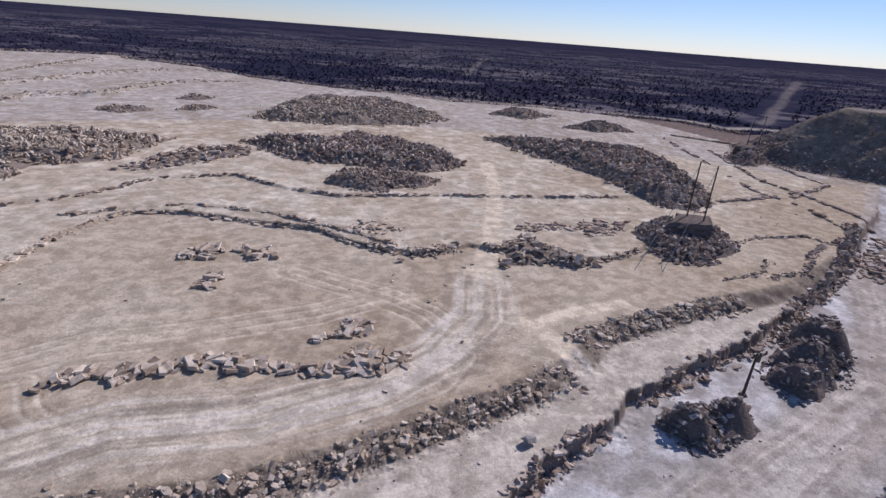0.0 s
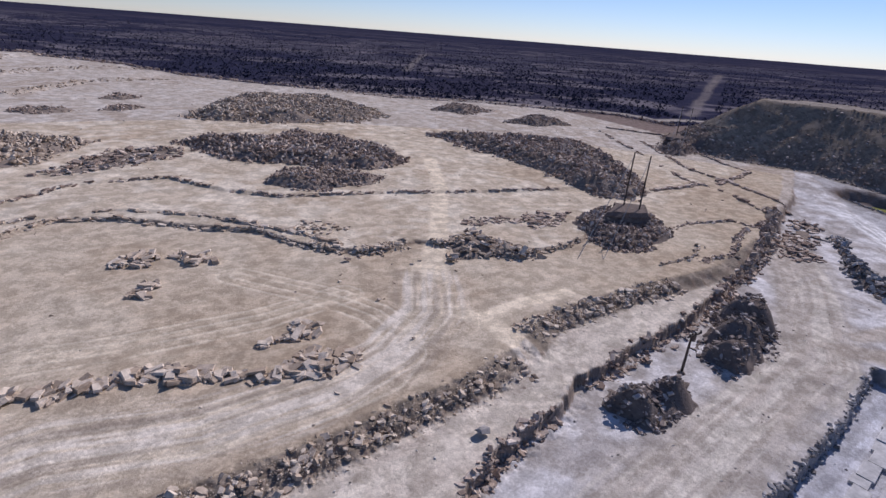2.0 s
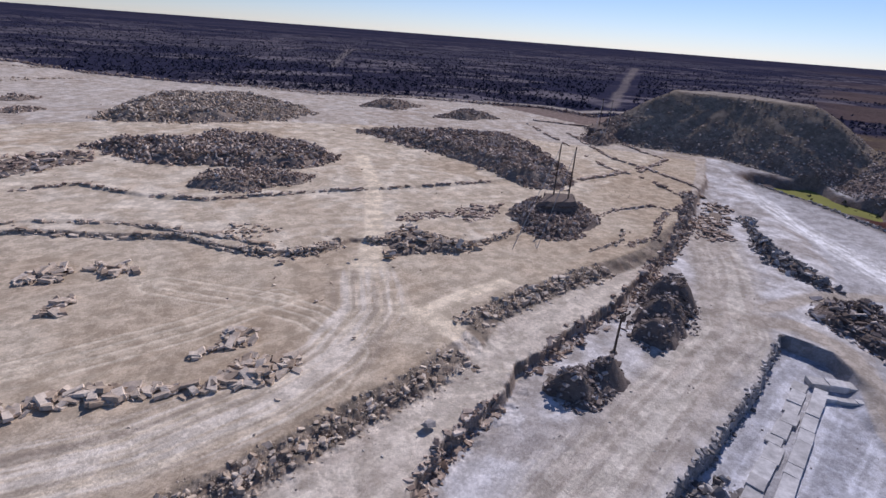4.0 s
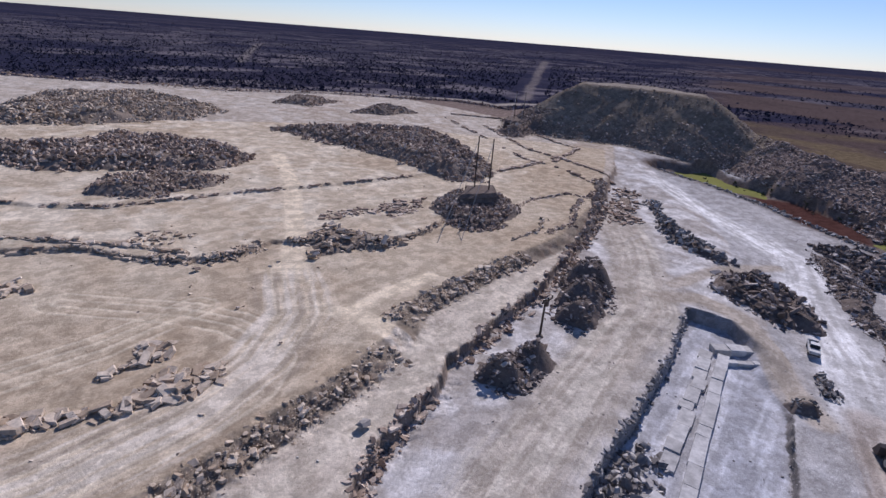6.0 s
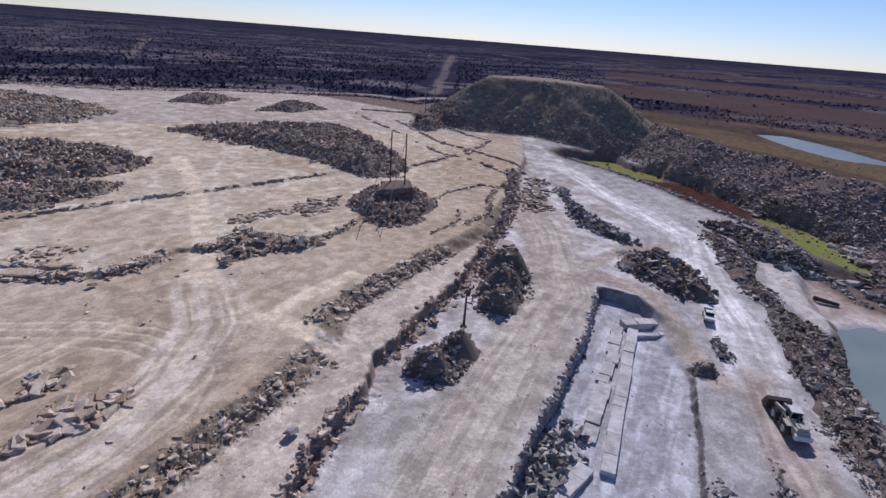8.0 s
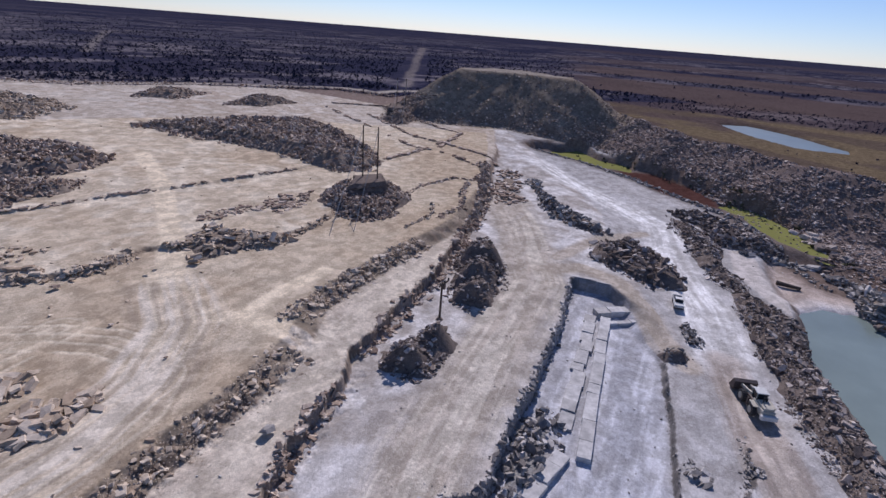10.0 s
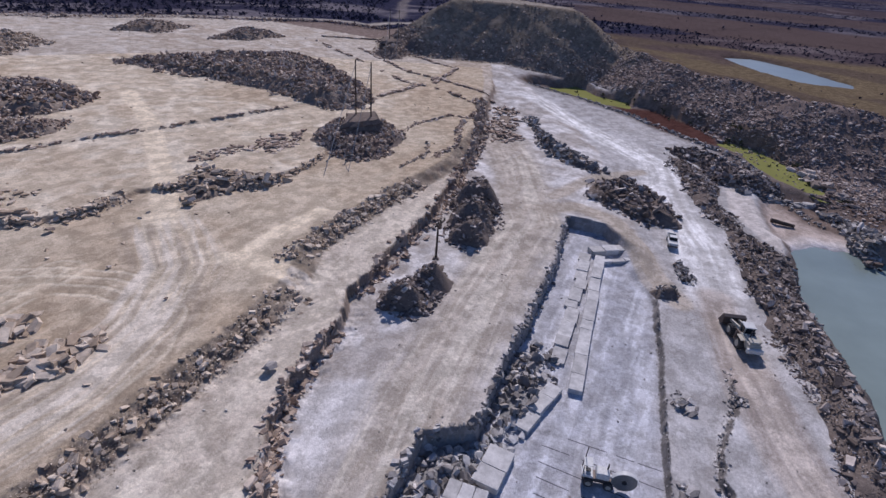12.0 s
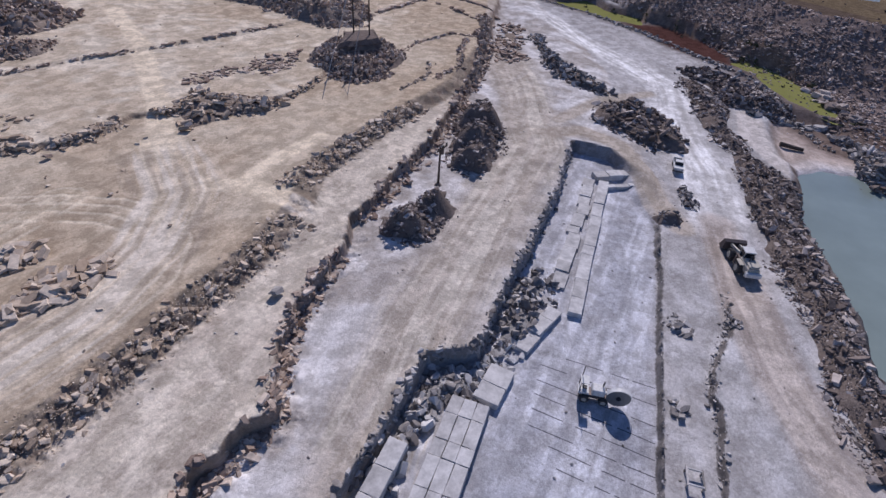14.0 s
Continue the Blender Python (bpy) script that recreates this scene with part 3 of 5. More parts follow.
def water_sheet(name, pts, z, material, label, grow=1.0):
    cx, cy = sum(p[0] for p in pts) / len(pts), sum(p[1] for p in pts) / len(pts)
    bm = bmesh.new()
    top = [bm.verts.new((cx + (px - cx) * grow, cy + (py - cy) * grow, z)) for px, py in pts]
    f = bm.faces.new(top)
    if f.normal.z < 0 or f.calc_area() and (f.normal_update() or f.normal.z < 0):
        f.normal_flip()
    bmesh.ops.triangulate(bm, faces=[f])
    me = bpy.data.meshes.new(name)
    bm.to_mesh(me)
    bm.free()
    me.materials.append(material)
    tagged(new(name, me), label, "water", kind="structure")


water_sheet("water_pond", [(40, -45), (58, -6), (84, 14), (104, 34), (120, 43), (142, 40), (160, 20), (175, -55)], -8.0, WATER, "still grey-green quarry pond water")
water_sheet("water_blue", BLUE_POND, -4.7, BLUEWATER, "narrow blue stock pond in brown pasture", 1.05)
water_sheet("water_algae", ALGAE_A, -5.4, ALGAE, "yellow-green algae covered ditch water", 1.35)
water_sheet("water_algae_pool", ALGAE_B, -5.4, ALGAE, "yellow-green algae covered ditch water", 1.35)


# ---- stones ----
rng = np.random.default_rng(5)


def hull(points):
    bm = bmesh.new()
    for p in points:
        bm.verts.new(p)
    res = bmesh.ops.convex_hull(bm, input=bm.verts)
    loose = [g for g in res["geom_interior"] if isinstance(g, bmesh.types.BMVert)]
    bmesh.ops.delete(bm, geom=loose, context="VERTS")
    bmesh.ops.triangulate(bm, faces=bm.faces)
    bm.verts.index_update()
    v = np.array([p.co[:] for p in bm.verts])
    f = np.array([[q.index for q in p.verts] for p in bm.faces])
    bm.free()
    return v, f


def flagstone(seed, long, wide, thick, corners):
    """An irregular plate with broken, slightly slanted sides."""
    r = np.random.default_rng(seed)
    turn = np.sort((np.arange(corners) + 0.5 + r.uniform(-0.2, 0.2, corners)) / corners * 2 * np.pi)
    out = []
    for a in turn:
        rad = 0.5 * r.uniform(0.75, 1.1)
        x, y = rad * math.cos(a) * long, rad * math.sin(a) * wide
        k = r.uniform(0.82, 1.0)
        out += [(x, y, -thick / 2 * r.uniform(0.8, 1.1)), (x * k, y * k, thick / 2 * r.uniform(0.75, 1.1))]
    return hull(out)


def lump(seed, long, wide, tall):
    """An angular broken stone."""
    r = np.random.default_rng(seed)
    p = r.normal(0, 1, (11, 3))
    p = np.sign(p) * np.abs(p) ** 0.75
    p /= (np.abs(p) ** 2.6).sum(1)[:, None] ** (1 / 2.6)
    return hull(p * 0.5 * (long, wide, tall) * r.uniform(0.85, 1.1, (11, 1)))


SLABS = [flagstone(100 + k, 1.45, 0.62 + 0.08 * (k % 4), 0.13 + 0.04 * (k % 4), 4 + (k % 3 == 2)) for k in range(8)]
BLOCKS = [lump(200 + k, 1.05, 0.6 + 0.07 * (k % 4), 0.34 + 0.07 * (k % 3)) if k % 2 else flagstone(240 + k, 1.2, 0.8, 0.26 + 0.03 * k, 4 + k % 3) for k in range(8)]
SPLINTS = [flagstone(300 + k, 1.2, 0.42 + 0.06 * (k % 3), 0.24 + 0.06 * (k % 3), 4 + k % 3) for k in range(8)]
MESHES = {}


def shared(shape, k, material):
    key = (shape, k, material.name)
    if key not in MESHES:
        v, f = {"slab": SLABS, "block": BLOCKS, "splint": SPLINTS}[shape][k]
        MESHES[key] = mesh_from("stone", v, f, material)
    return MESHES[key]


def turn_of(yaw, tilt, tip):
    return Matrix.Rotation(yaw, 3, "Z") @ Matrix.Rotation(tilt, 3, "X") @ Matrix.Rotation(tip, 3, "Y")


def joined(name, shape, items, material):
    """Many stones in one mesh. An item: x, y, z, size, yaw, tilt, tip."""
    kinds = {"slab": SLABS, "block": BLOCKS, "splint": SPLINTS}[shape]
    vs, fs, base = [], [], 0
    for i, (x, y, z, s, yaw, tilt, tip) in enumerate(items):
        v, f = kinds[i % 8]
        m = np.array(turn_of(yaw, tilt, tip))
        vs.append((v * s) @ m.T + (x, y, z))
        fs.append(f + base)
        base += len(v)
    return mesh_from(name, np.vstack(vs), np.vstack(fs), material)


def lay(parent, shape, items, single, mat_one, mat_many, piece="stone", rest="rubble"):
    """The largest stones as pieces of their own, the rest joined."""
    px, py, pz = parent.location
    items = sorted(items, key=lambda q: -q[3])
    for i, (x, y, z, s, yaw, tilt, tip) in enumerate(items[:single]):
        ob = new(piece, shared(shape, i % 8, mat_one))
        ob.parent = parent
        ob.matrix_basis = Matrix.Translation((x - px, y - py, z - pz)) @ turn_of(yaw, tilt, tip).to_4x4() @ Matrix.Scale(s, 4)
    if len(items) > single:
        local = [(x - px, y - py, z - pz, s, a, b, c) for x, y, z, s, a, b, c in items[single:]]
        part(rest, joined(rest, shape, local, mat_many), parent, kind="stuff")


def along_line(pts, count, half, lo, hi, tilt=0.3, sink=0.2, skip=None, crown=0.0, power=2.5, align=False, patchy=0.0):
    """Stones strewn along a line, as items; skip: (x, y, radius) kept clear; crown: height of a bank under the line."""
    pts = np.array(pts, float)
    seg = np.hypot(*np.diff(pts, axis=0).T)
    cum = np.concatenate([[0], np.cumsum(seg)])
    u = rng.random(count) * cum[-1]
    k = np.clip(np.searchsorted(cum, u) - 1, 0, len(seg) - 1)
    f = (u - cum[k]) / seg[k]
    p = pts[k] + (pts[k + 1] - pts[k]) * f[:, None]
    n = np.stack([-(pts[k + 1] - pts[k])[:, 1], (pts[k + 1] - pts[k])[:, 0]], 1) / seg[k][:, None]
    off = np.clip(rng.normal(0, 0.5, count), -1.2, 1.2) * half * (0.65 + 0.7 * fbm(p[:, 0], p[:, 1], 8, 2, 77))
    q = p + n * off[:, None]
    s = lo + (hi - lo) * rng.random(count) ** power
    z = land(q[:, 0], q[:, 1]) + crown * np.clip(1 - np.abs(off) / half, 0, 1) + s * sink * rng.random(count)
    out = []
    thin = fbm(p[:, 0], p[:, 1], 7, 3, 78)
    for i in range(count):
        if thin[i] < patchy:
            continue
        if skip and any(math.hypot(q[i, 0] - a, q[i, 1] - b) < c for a, b, c in skip):
            continue
        yaw = math.atan2(-n[i, 0], n[i, 1]) + rng.normal(0, 0.3) if align else rng.random() * 6.28
        out.append((q[i, 0], q[i, 1], z[i], s[i], yaw, rng.normal(0, tilt), rng.normal(0, tilt)))
    return out


# heaps tipped load by load: the line of the loads and their number, by the heap's seed
DUMPS = {91: ((32.0, 57.0), (46.0, 63.0), 2), 92: ((55.5, 67.0), (77.0, 93.0), 4), 96: ((97.0, 75.0), (113.0, 60.0), 3)}


def heap_rise(x, y, d, start, rise, edge, seed):
    up = rise * smooth(start, edge, d) * (0.45 + 1.1 * fbm(x, y, 8, 3, seed + 1))
    if seed in DUMPS:
        (ax, ay), (bx, by), loads = DUMPS[seed]
        u = ((x - ax) * (bx - ax) + (y - ay) * (by - ay)) / ((bx - ax) ** 2 + (by - ay) ** 2) + 0.12 * (fbm(x, y, 6, 2, seed + 5) - 0.5)
        up = up * (0.62 + 0.55 * np.abs(np.sin(np.pi * loads * u)))
    return up


def fill_shape(pts, count, lo, hi, rise, edge, tilt=0.6, seed=50, sink=0.2, power=2.2):
    """Stones heaped inside a closed shape, with a lumpy bed that rises from its edge."""
    pts_a = np.array(pts)
    a, b = pts_a.min(0), pts_a.max(0)
    got = np.zeros((0, 2))
    while len(got) < count:
        q = a + (b - a) * rng.random((count * 2, 2))
        d = within(q[:, 0], q[:, 1], pts) + edge * 1.5 * (fbm(q[:, 0], q[:, 1], 9, 3, seed) - 0.5)
        got = np.vstack([got, q[d > 0]])
    q = got[:count]
    d = within(q[:, 0], q[:, 1], pts)
    bed = heap_rise(q[:, 0], q[:, 1], d, 0, rise, edge, seed)
    s = lo + (hi - lo) * rng.random(count) ** power
    z = land(q[:, 0], q[:, 1]) + bed + s * sink * (rng.random(count) - 0.2)
    return [(q[i, 0], q[i, 1], z[i], s[i], rng.random() * 6.28, rng.normal(0, tilt), rng.normal(0, tilt)) for i in range(count)]


def bed_mesh(name, pts, rise, edge, seed, step, material, px, py, pz):
    """The earth under a heap, as a closed lump in a shape."""
    pts_a = np.array(pts)
    a, b = pts_a.min(0) - 2, pts_a.max(0) + 2
    nx, ny = int((b[0] - a[0]) / step) + 2, int((b[1] - a[1]) / step) + 2
    gx, gy = np.meshgrid(np.linspace(a[0], b[0], nx), np.linspace(a[1], b[1], ny), indexing="ij")
    x, y = gx.ravel(), gy.ravel()
    d = within(x, y, pts) + 0.5 * edge * (fbm(x, y, 7, 3, seed + 3) - 0.5)
    z = land(x, y) - 0.4 + heap_rise(x, y, d, -0.5, rise, edge, seed) + 0.28 * rise ** 0.7 * (fbm(x, y, 2.6, 4, seed + 2) - 0.5) * 2
    i = (np.arange(nx - 1)[:, None] * ny + np.arange(ny - 1)[None, :]).ravel()
    faces = np.stack([i, i + ny, i + ny + 1, i + 1], 1)
    faces = faces[(d[faces] > -1.0).any(1)]
    used = np.unique(faces)
    back = np.full(len(x), -1)
    back[used] = np.arange(len(used))
    verts = np.stack([x - px, y - py, z - pz], 1)[used]
    return mesh_from(name, verts, back[faces], material, True)


def centre(pts):
    x, y = sum(p[0] for p in pts) / len(pts), sum(p[1] for p in pts) / len(pts)
    return x, y, height(x, y)


def stone_pile(pts, count, lo, hi, rise, edge, seed, label, name="stone_pile", shape="splint", single=0, mats=None, earth=None, tilt=0.42, group="stone piles", step=1.0, power=2.2):
    x, y, z = centre(pts)
    ob = thing(name, x, y, z, label, "stone pile", group)
    part("bed", bed_mesh("bed", pts, rise, edge, seed, step, earth or SPOIL, x, y, z), ob, "packed earth and chips")
    one, many = mats or (BROWN, BROWN_I)
    lay(ob, shape, fill_shape(pts, count, lo, hi, rise, edge, tilt, seed, power=power), single, one, many)
    return ob


stone_pile(PILE_A, 1600, 1.1, 2.7, 3.2, 8, 61, "wide heap of upright tan stones on the quarry floor", mats=(STONE, STONE_I), tilt=0.7)
stone_pile(PILE_B, 3500, 1.2, 2.9, 3.5, 12, 62, "large spread heap of tan rubble stones", mats=(STONE, STONE_I), tilt=0.7)
stone_pile(PILE_C, 2800, 1.0, 2.7, 3.0, 8, 63, "long dark heap of jumbled brown stones", tilt=0.7)
stone_pile(PILE_D, 700, 0.8, 1.9, 2.2, 5, 64, "low heap of dark brown stones beside a larger heap", tilt=0.7)
stone_pile(PILE_E, 3000, 1.0, 2.8, 3.2, 10, 65, "long tapering heap of dark broken stones", tilt=0.7)
stone_pile(PILE_F, 450, 1.0, 2.2, 2.5, 8, 66, "far low heap of grey brown stones")
stone_pile(PILE_G, 550, 1.0, 2.2, 2.8, 8, 67, "far low heap of grey brown stones")


# ---- outlines of the loose things ----
HEAP_A = [(29.8, 59.8), (32.2, 56.7), (37.3, 53.5), (46.3, 59.4), (47.6, 64.9), (36.7, 64.3)]
HEAP_B = [(53.4, 72.6), (56.8, 65.3), (64.9, 71.1), (73.5, 79.2), (79.4, 90.4), (71.9, 93.6), (62.6, 85.9)]
GROUP_A = [(-53.1, 92.0), (-51.8, 98.6), (-48.2, 102.6), (-44.2, 98.7), (-44.4, 93.7)]
GROUP_B = [(-42.9, 97.4), (-43.1, 102.0), (-37.5, 101.6), (-33.2, 96.4), (-37.3, 94.2)]
GROUP_C = [(-44.4, 82.6), (-43.9, 86.5), (-41.0, 88.2), (-40.3, 85.4), (-41.5, 82.2)]
GROUP_D = [(-19.4, 67.8), (-16.4, 71.5), (-15.0, 75.9), (-10.6, 75.1), (-11.0, 71.5), (-14.0, 68.6)]
GROUP_E = [(-14.2, 59.9), (-14.8, 64.6), (-11.2, 67.9), (-4.3, 67.3), (-3.5, 64.0), (-8.4, 60.7)]
PLATES = [(30.7, 127.1), (41.7, 136.4), (49.6, 136.8), (46.4, 128.5), (36.6, 121.1)]
SLAB_HEAP = [(12.1, 100.0), (13.9, 114.9), (21.1, 119.0), (27.8, 110.8), (34.6, 107.3), (31.1, 103.0), (21.6, 104.1)]
SLABS_WEST = [(-97.6, 145.6), (-96.7, 156.8), (-93.1, 181.9), (-72.1, 190.1), (-68.5, 175.0), (-77.9, 157.8), (-86.5, 147.8)]
SMALL_A = [(-164.1, 236.7), (-164.1, 255.2), (-138.9, 251.5), (-147.6, 236.7)]
SMALL_B = [(-151.2, 288.1), (-153.2, 312.9), (-133.9, 302.7), (-138.6, 288.6)]
SMALL_C = [(-134.1, 254.3), (-135.5, 275.6), (-119.2, 271.7), (-123.6, 256.3)]
MOUND_A = [(47.8, 129.6), (48.9, 116.3), (53.1, 109.8), (59.7, 110.1), (74.4, 121.5), (76.6, 131.8), (74.4, 140.2), (57.2, 141.0)]
MOUND_B = [(125.2, 245.2), (125.0, 231.3), (135.2, 229.3), (157.1, 248.1), (165.2, 277.4), (150.5, 277.7)]
PLINTH = [(56.3, 126.7), (68.0, 126.4), (71.2, 135.8), (62.4, 137.0)]
PLINTH_B = [(136.0, 254.9), (145.3, 249.3), (154.2, 268.7), (147.3, 273.3)]
CUTS_L = [(41.0, 26.8), (37.5, 27.8), (35.5, 26.2), (33.8, 24.8), (32.1, 23.4), (30.3, 21.9), (30.4, 18.7), (29.3, 16.3)]
CUTS_R = [(47.5, 17.2), (45.5, 15.4), (43.0, 13.5), (41.2, 12.1), (39.5, 10.8), (37.9, 9.5), (36.3, 8.4), (34.6, 7.1)]
EASTFILL = [(152.0, 92.0), (149.9, 88.8), (132.0, 72.4), (123.0, 62.3), (117.3, 51.4), (106.9, 43.9), (96.8, 36.0), (87.2, 26.4), (75.6, 15.6), (66.2, 8.2), (61.2, 2.6), (56.0, -3.7), (63.0, -4.0), (71.8, 1.6), (81.2, 9.0), (92.9, 18.0), (104.0, 26.8), (116.0, 35.5), (119.0, 45.0), (128.0, 57.5), (141.0, 66.5), (151.0, 80.0)]
MIDFILL = [(96.2, 77.0), (106.2, 81.7), (119.0, 83.4), (120.1, 73.3), (114.1, 61.4), (106.5, 54.5), (100.0, 60.9), (96.9, 69.7)]
TRUCKSIDE = [(91.4, 47.4), (93.5, 46.3), (90.3, 40.9), (87.1, 39.3), (84.6, 41.8)]
MOUND_D = [(78.5, 43.3), (82.1, 42.2), (82.7, 38.4), (80.1, 37.8), (77.2, 40.4)]
DITCHSIDE = [(157.1, 95.5), (166.9, 86.0), (164.6, 77.4), (160.4, 64.1), (158.6, 58.1), (146.8, 57.3), (145.6, 62.5), (141.7, 67.6), (149.0, 78.0)]
NORTH_FILL = [(131.3, 137.6), (135.2, 136.2), (121.5, 109.8), (120.0, 94.7), (117.6, 86.4), (111.5, 86.9), (109.0, 97.1), (114.8, 112.5)]
STEP_FILL = [(128.5, 151.5), (140.4, 151.5), (111.8, 117.1), (101.9, 118.2)]
WALL_FILL = [(122.5, 155.4), (122.7, 147.5), (102.6, 121.9), (87.4, 107.3), (69.8, 90.5), (70.0, 94.1), (88.0, 111.9), (105.6, 132.8)]
PITFILL = [(11.3, 25.6), (17.4, 29.5), (25.4, 35.0), (28.9, 31.4), (36.4, 35.3), (42.5, 39.6), (51.0, 42.3), (50.1, 38.2), (41.1, 31.4), (35.2, 31.4), (28.4, 27.3), (23.5, 28.4), (18.5, 26.5), (13.6, 22.9)]


# ---- banks of rubble and broken ledges ----
def rubble_line(name, pts, count, half, lo, hi, label, single, shape="block", mats=None, category="rubble bank", rest="rubble", piece="stone", **more):
    x, y, z = centre(pts)
    ob = thing(name, x, y, z, label, category)
    one, many = mats or (STONE, STONE_I)
    lay(ob, shape, along_line(pts, count, half, lo, hi, **more), single, one, many, piece, rest)
    return ob


def shifted(pts, dx, dy):
    return [(x + dx, y + dy) for x, y in pts]


RAMP_CLEAR = [(21.5, 70.5, 4.2)]
rubble_line("rubble_bank", shifted(BANK_WEST, 1.1, -1.9), 3600, 2.9, 0.15, 1.6, "long bank of tan broken stones beside the dirt track", 290, skip=RAMP_CLEAR, crown=0.3, sink=-0.12, power=15, patchy=0.3)
rubble_line("rubble_bank", shifted(BANK_NORTH[:5], 1.0, -1.7), 3000, 3.0, 0.18, 1.8, "bank of tan and grey broken stones along a pale strip", 290, skip=RAMP_CLEAR, crown=0.4, sink=-0.12, power=14, patchy=0.3)
rubble_line("broken_ledge", shifted([(-22, 20)] + EDGE_NEAR, 0.5, -0.4), 1300, 1.2, 0.15, 1.5, "broken brown rock ledge dropping to the haul road", 240, shape="slab", category="rock ledge", mats=(BROWN, BROWN_I))
rubble_line("broken_ledge", shifted(EDGE_FAR, 0.5, -0.5), 2300, 1.6, 0.1, 1.7, "dark brown broken rock ledge beside the haul road", 240, shape="slab", power=4.5, patchy=0.36, category="rock ledge", mats=(BROWN, BROWN_I))
rubble_line("broken_ledge", BASIN, 900, 0.9, 0.2, 2.2, "curved low ledge of broken flat slabs", 200, shape="slab", category="rock ledge", mats=(STONE, STONE_I), tilt=0.14, skip=[(6.5, 111, 3.2)], power=4, align=True, patchy=0.28)
rubble_line("broken_ledge", BASIN[7:12], 420, 2.0, 0.4, 2.0, "thick litter of slabs along a low ledge", 120, shape="slab", category="rock ledge", tilt=0.35, skip=[(6.5, 111, 3.2)])
rubble_line("broken_ledge", BASIN_UPPER, 320, 0.6, 0.3, 2.4, "thin upper ledge of flat bedrock slabs", 60, shape="slab", category="rock ledge", mats=(STONE, STONE_I), tilt=0.12, align=True, patchy=0.33)
rubble_line("broken_ledge", SHELF, 700, 0.7, 0.2, 1.9, "thin broken bedrock ledge across the floor", 60, shape="slab", category="rock ledge", mats=(BROWN, BROWN_I), tilt=0.15, align=True, patchy=0.36)
for terrace in (TERRACE_A, TERRACE_B, TERRACE_C):
    rubble_line("broken_ledge", terrace, 420, 2.6, 0.5, 1.9, "far low terrace edge with strewn stones", 0, category="rock ledge", crown=0.4, mats=(STONE, STONE_I))
rubble_line("rubble_bank", RIM, 1500, 4.0, 0.7, 2.4, "dark line of rubble along the quarry rim", 0, crown=1.6, mats=(BROWN, BROWN_I))
rubble_line("broken_ledge", [(76, 128), (84, 134), (100, 138), (106, 131)], 170, 0.9, 0.4, 1.9, "low ledge round a square shelf of rock", 60, shape="slab", category="rock ledge", mats=(BROWN, BROWN_I), align=True)
rubble_line("broken_ledge", [(72, 106), (84, 112), (93, 124), (101, 132)], 240, 1.3, 0.4, 1.8, "line of broken slabs beside a rock shelf", 80, shape="slab", category="rock ledge", mats=(BROWN, BROWN_I), align=True)
rubble_line("broken_ledge", [(60, 103), (72, 109), (78, 117)], 120, 0.7, 0.4, 1.6, "thin ledge of broken slabs near a stone mound", 40, shape="slab", category="rock ledge", align=True)
for far_line in ([(114.6, 289.5), (112.6, 228.0), (110.9, 187.7), (118.2, 168.1), (117.4, 141.9)],
                 [(128.0, 262.0), (122.1, 203.7), (128.4, 188.2), (132.2, 162.2), (135.8, 152.3)],
                 [(117.2, 177.6), (149.6, 204.7), (146.5, 217.2), (146.3, 236.7)],
                 [(125.0, 303.1), (147.7, 289.9), (172.8, 283.4)],
                 [(89.5, 168.1), (107.0, 176.3), (129.0, 189.3)]):
    rubble_line("broken_ledge", far_line, 420, 0.9, 0.5, 2.6, "long thin ledge of brown rock far across the floor", 0, shape="slab", category="rock ledge", crown=0.15, tilt=0.1, align=True, power=3, patchy=0.42, mats=(BROWN, BROWN_I))
rubble_line("broken_ledge", JOINT_A[:4], 150, 0.3, 0.12, 0.45, "thin dark broken edge along the sawn floor", 60, category="rock ledge", mats=(GREYST, GREYST_I))
rubble_line("broken_ledge", JOINT_B, 320, 0.7, 0.15, 0.8, "dark broken edge beside the quarry road", 80, power=4, category="rock ledge", mats=(GREYST, GREYST_I))
rubble_line("broken_ledge", PIT_WEST[3:8], 420, 0.8, 0.3, 1.2, "broken pale ledge at the edge of the pit", 100, category="rock ledge", mats=(GREYST, GREYST_I))

# ---- heaps of slabs ----
stone_pile(ROW_SHAPE := [(x - 0.3, y + 1.7) for x, y in ROW] + [(x + 0.6, y - 1.9) for x, y in ROW[::-1]], 260, 0.6, 2.7, 0.3, 2, 71,
           "long row of tumbled tan stone slabs on bare ground", "slab_row", "slab", 260, (STONE, STONE_I), tilt=0.2, group="slab heaps", power=1.3)
for shape_pts, n, seed in ((GROUP_A, 56, 72), (GROUP_B, 44, 73), (GROUP_C, 30, 74), (GROUP_D, 56, 75), (GROUP_E, 90, 76)):
    stone_pile(shape_pts, n, 0.6, 2.8, 0.3, 2, seed, "small heap of tan stone slabs on bare ground", "slab_heap", "slab", n, (STONE, STONE_I), tilt=0.22, group="slab heaps", power=1.3)
stone_pile(PLATES, 130, 0.9, 2.4, 0.1, 3, 77, "patch of flat broken plates of stone", "slab_heap", "slab", 130, (BROWN, BROWN_I), tilt=0.1, group="slab heaps")
stone_pile(SLAB_HEAP, 120, 0.8, 2.8, 0.8, 3, 78, "heap of large tan slabs beside a dirt ramp", "slab_heap", "slab", 120, (STONE, STONE_I), tilt=0.35, group="slab heaps")
stone_pile(SLABS_WEST, 230, 1.0, 3.2, 0.5, 4, 79, "spread of long dark slabs on the pale floor", "slab_heap", "slab", 150, (BROWN, BROWN_I), tilt=0.25, group="slab heaps")
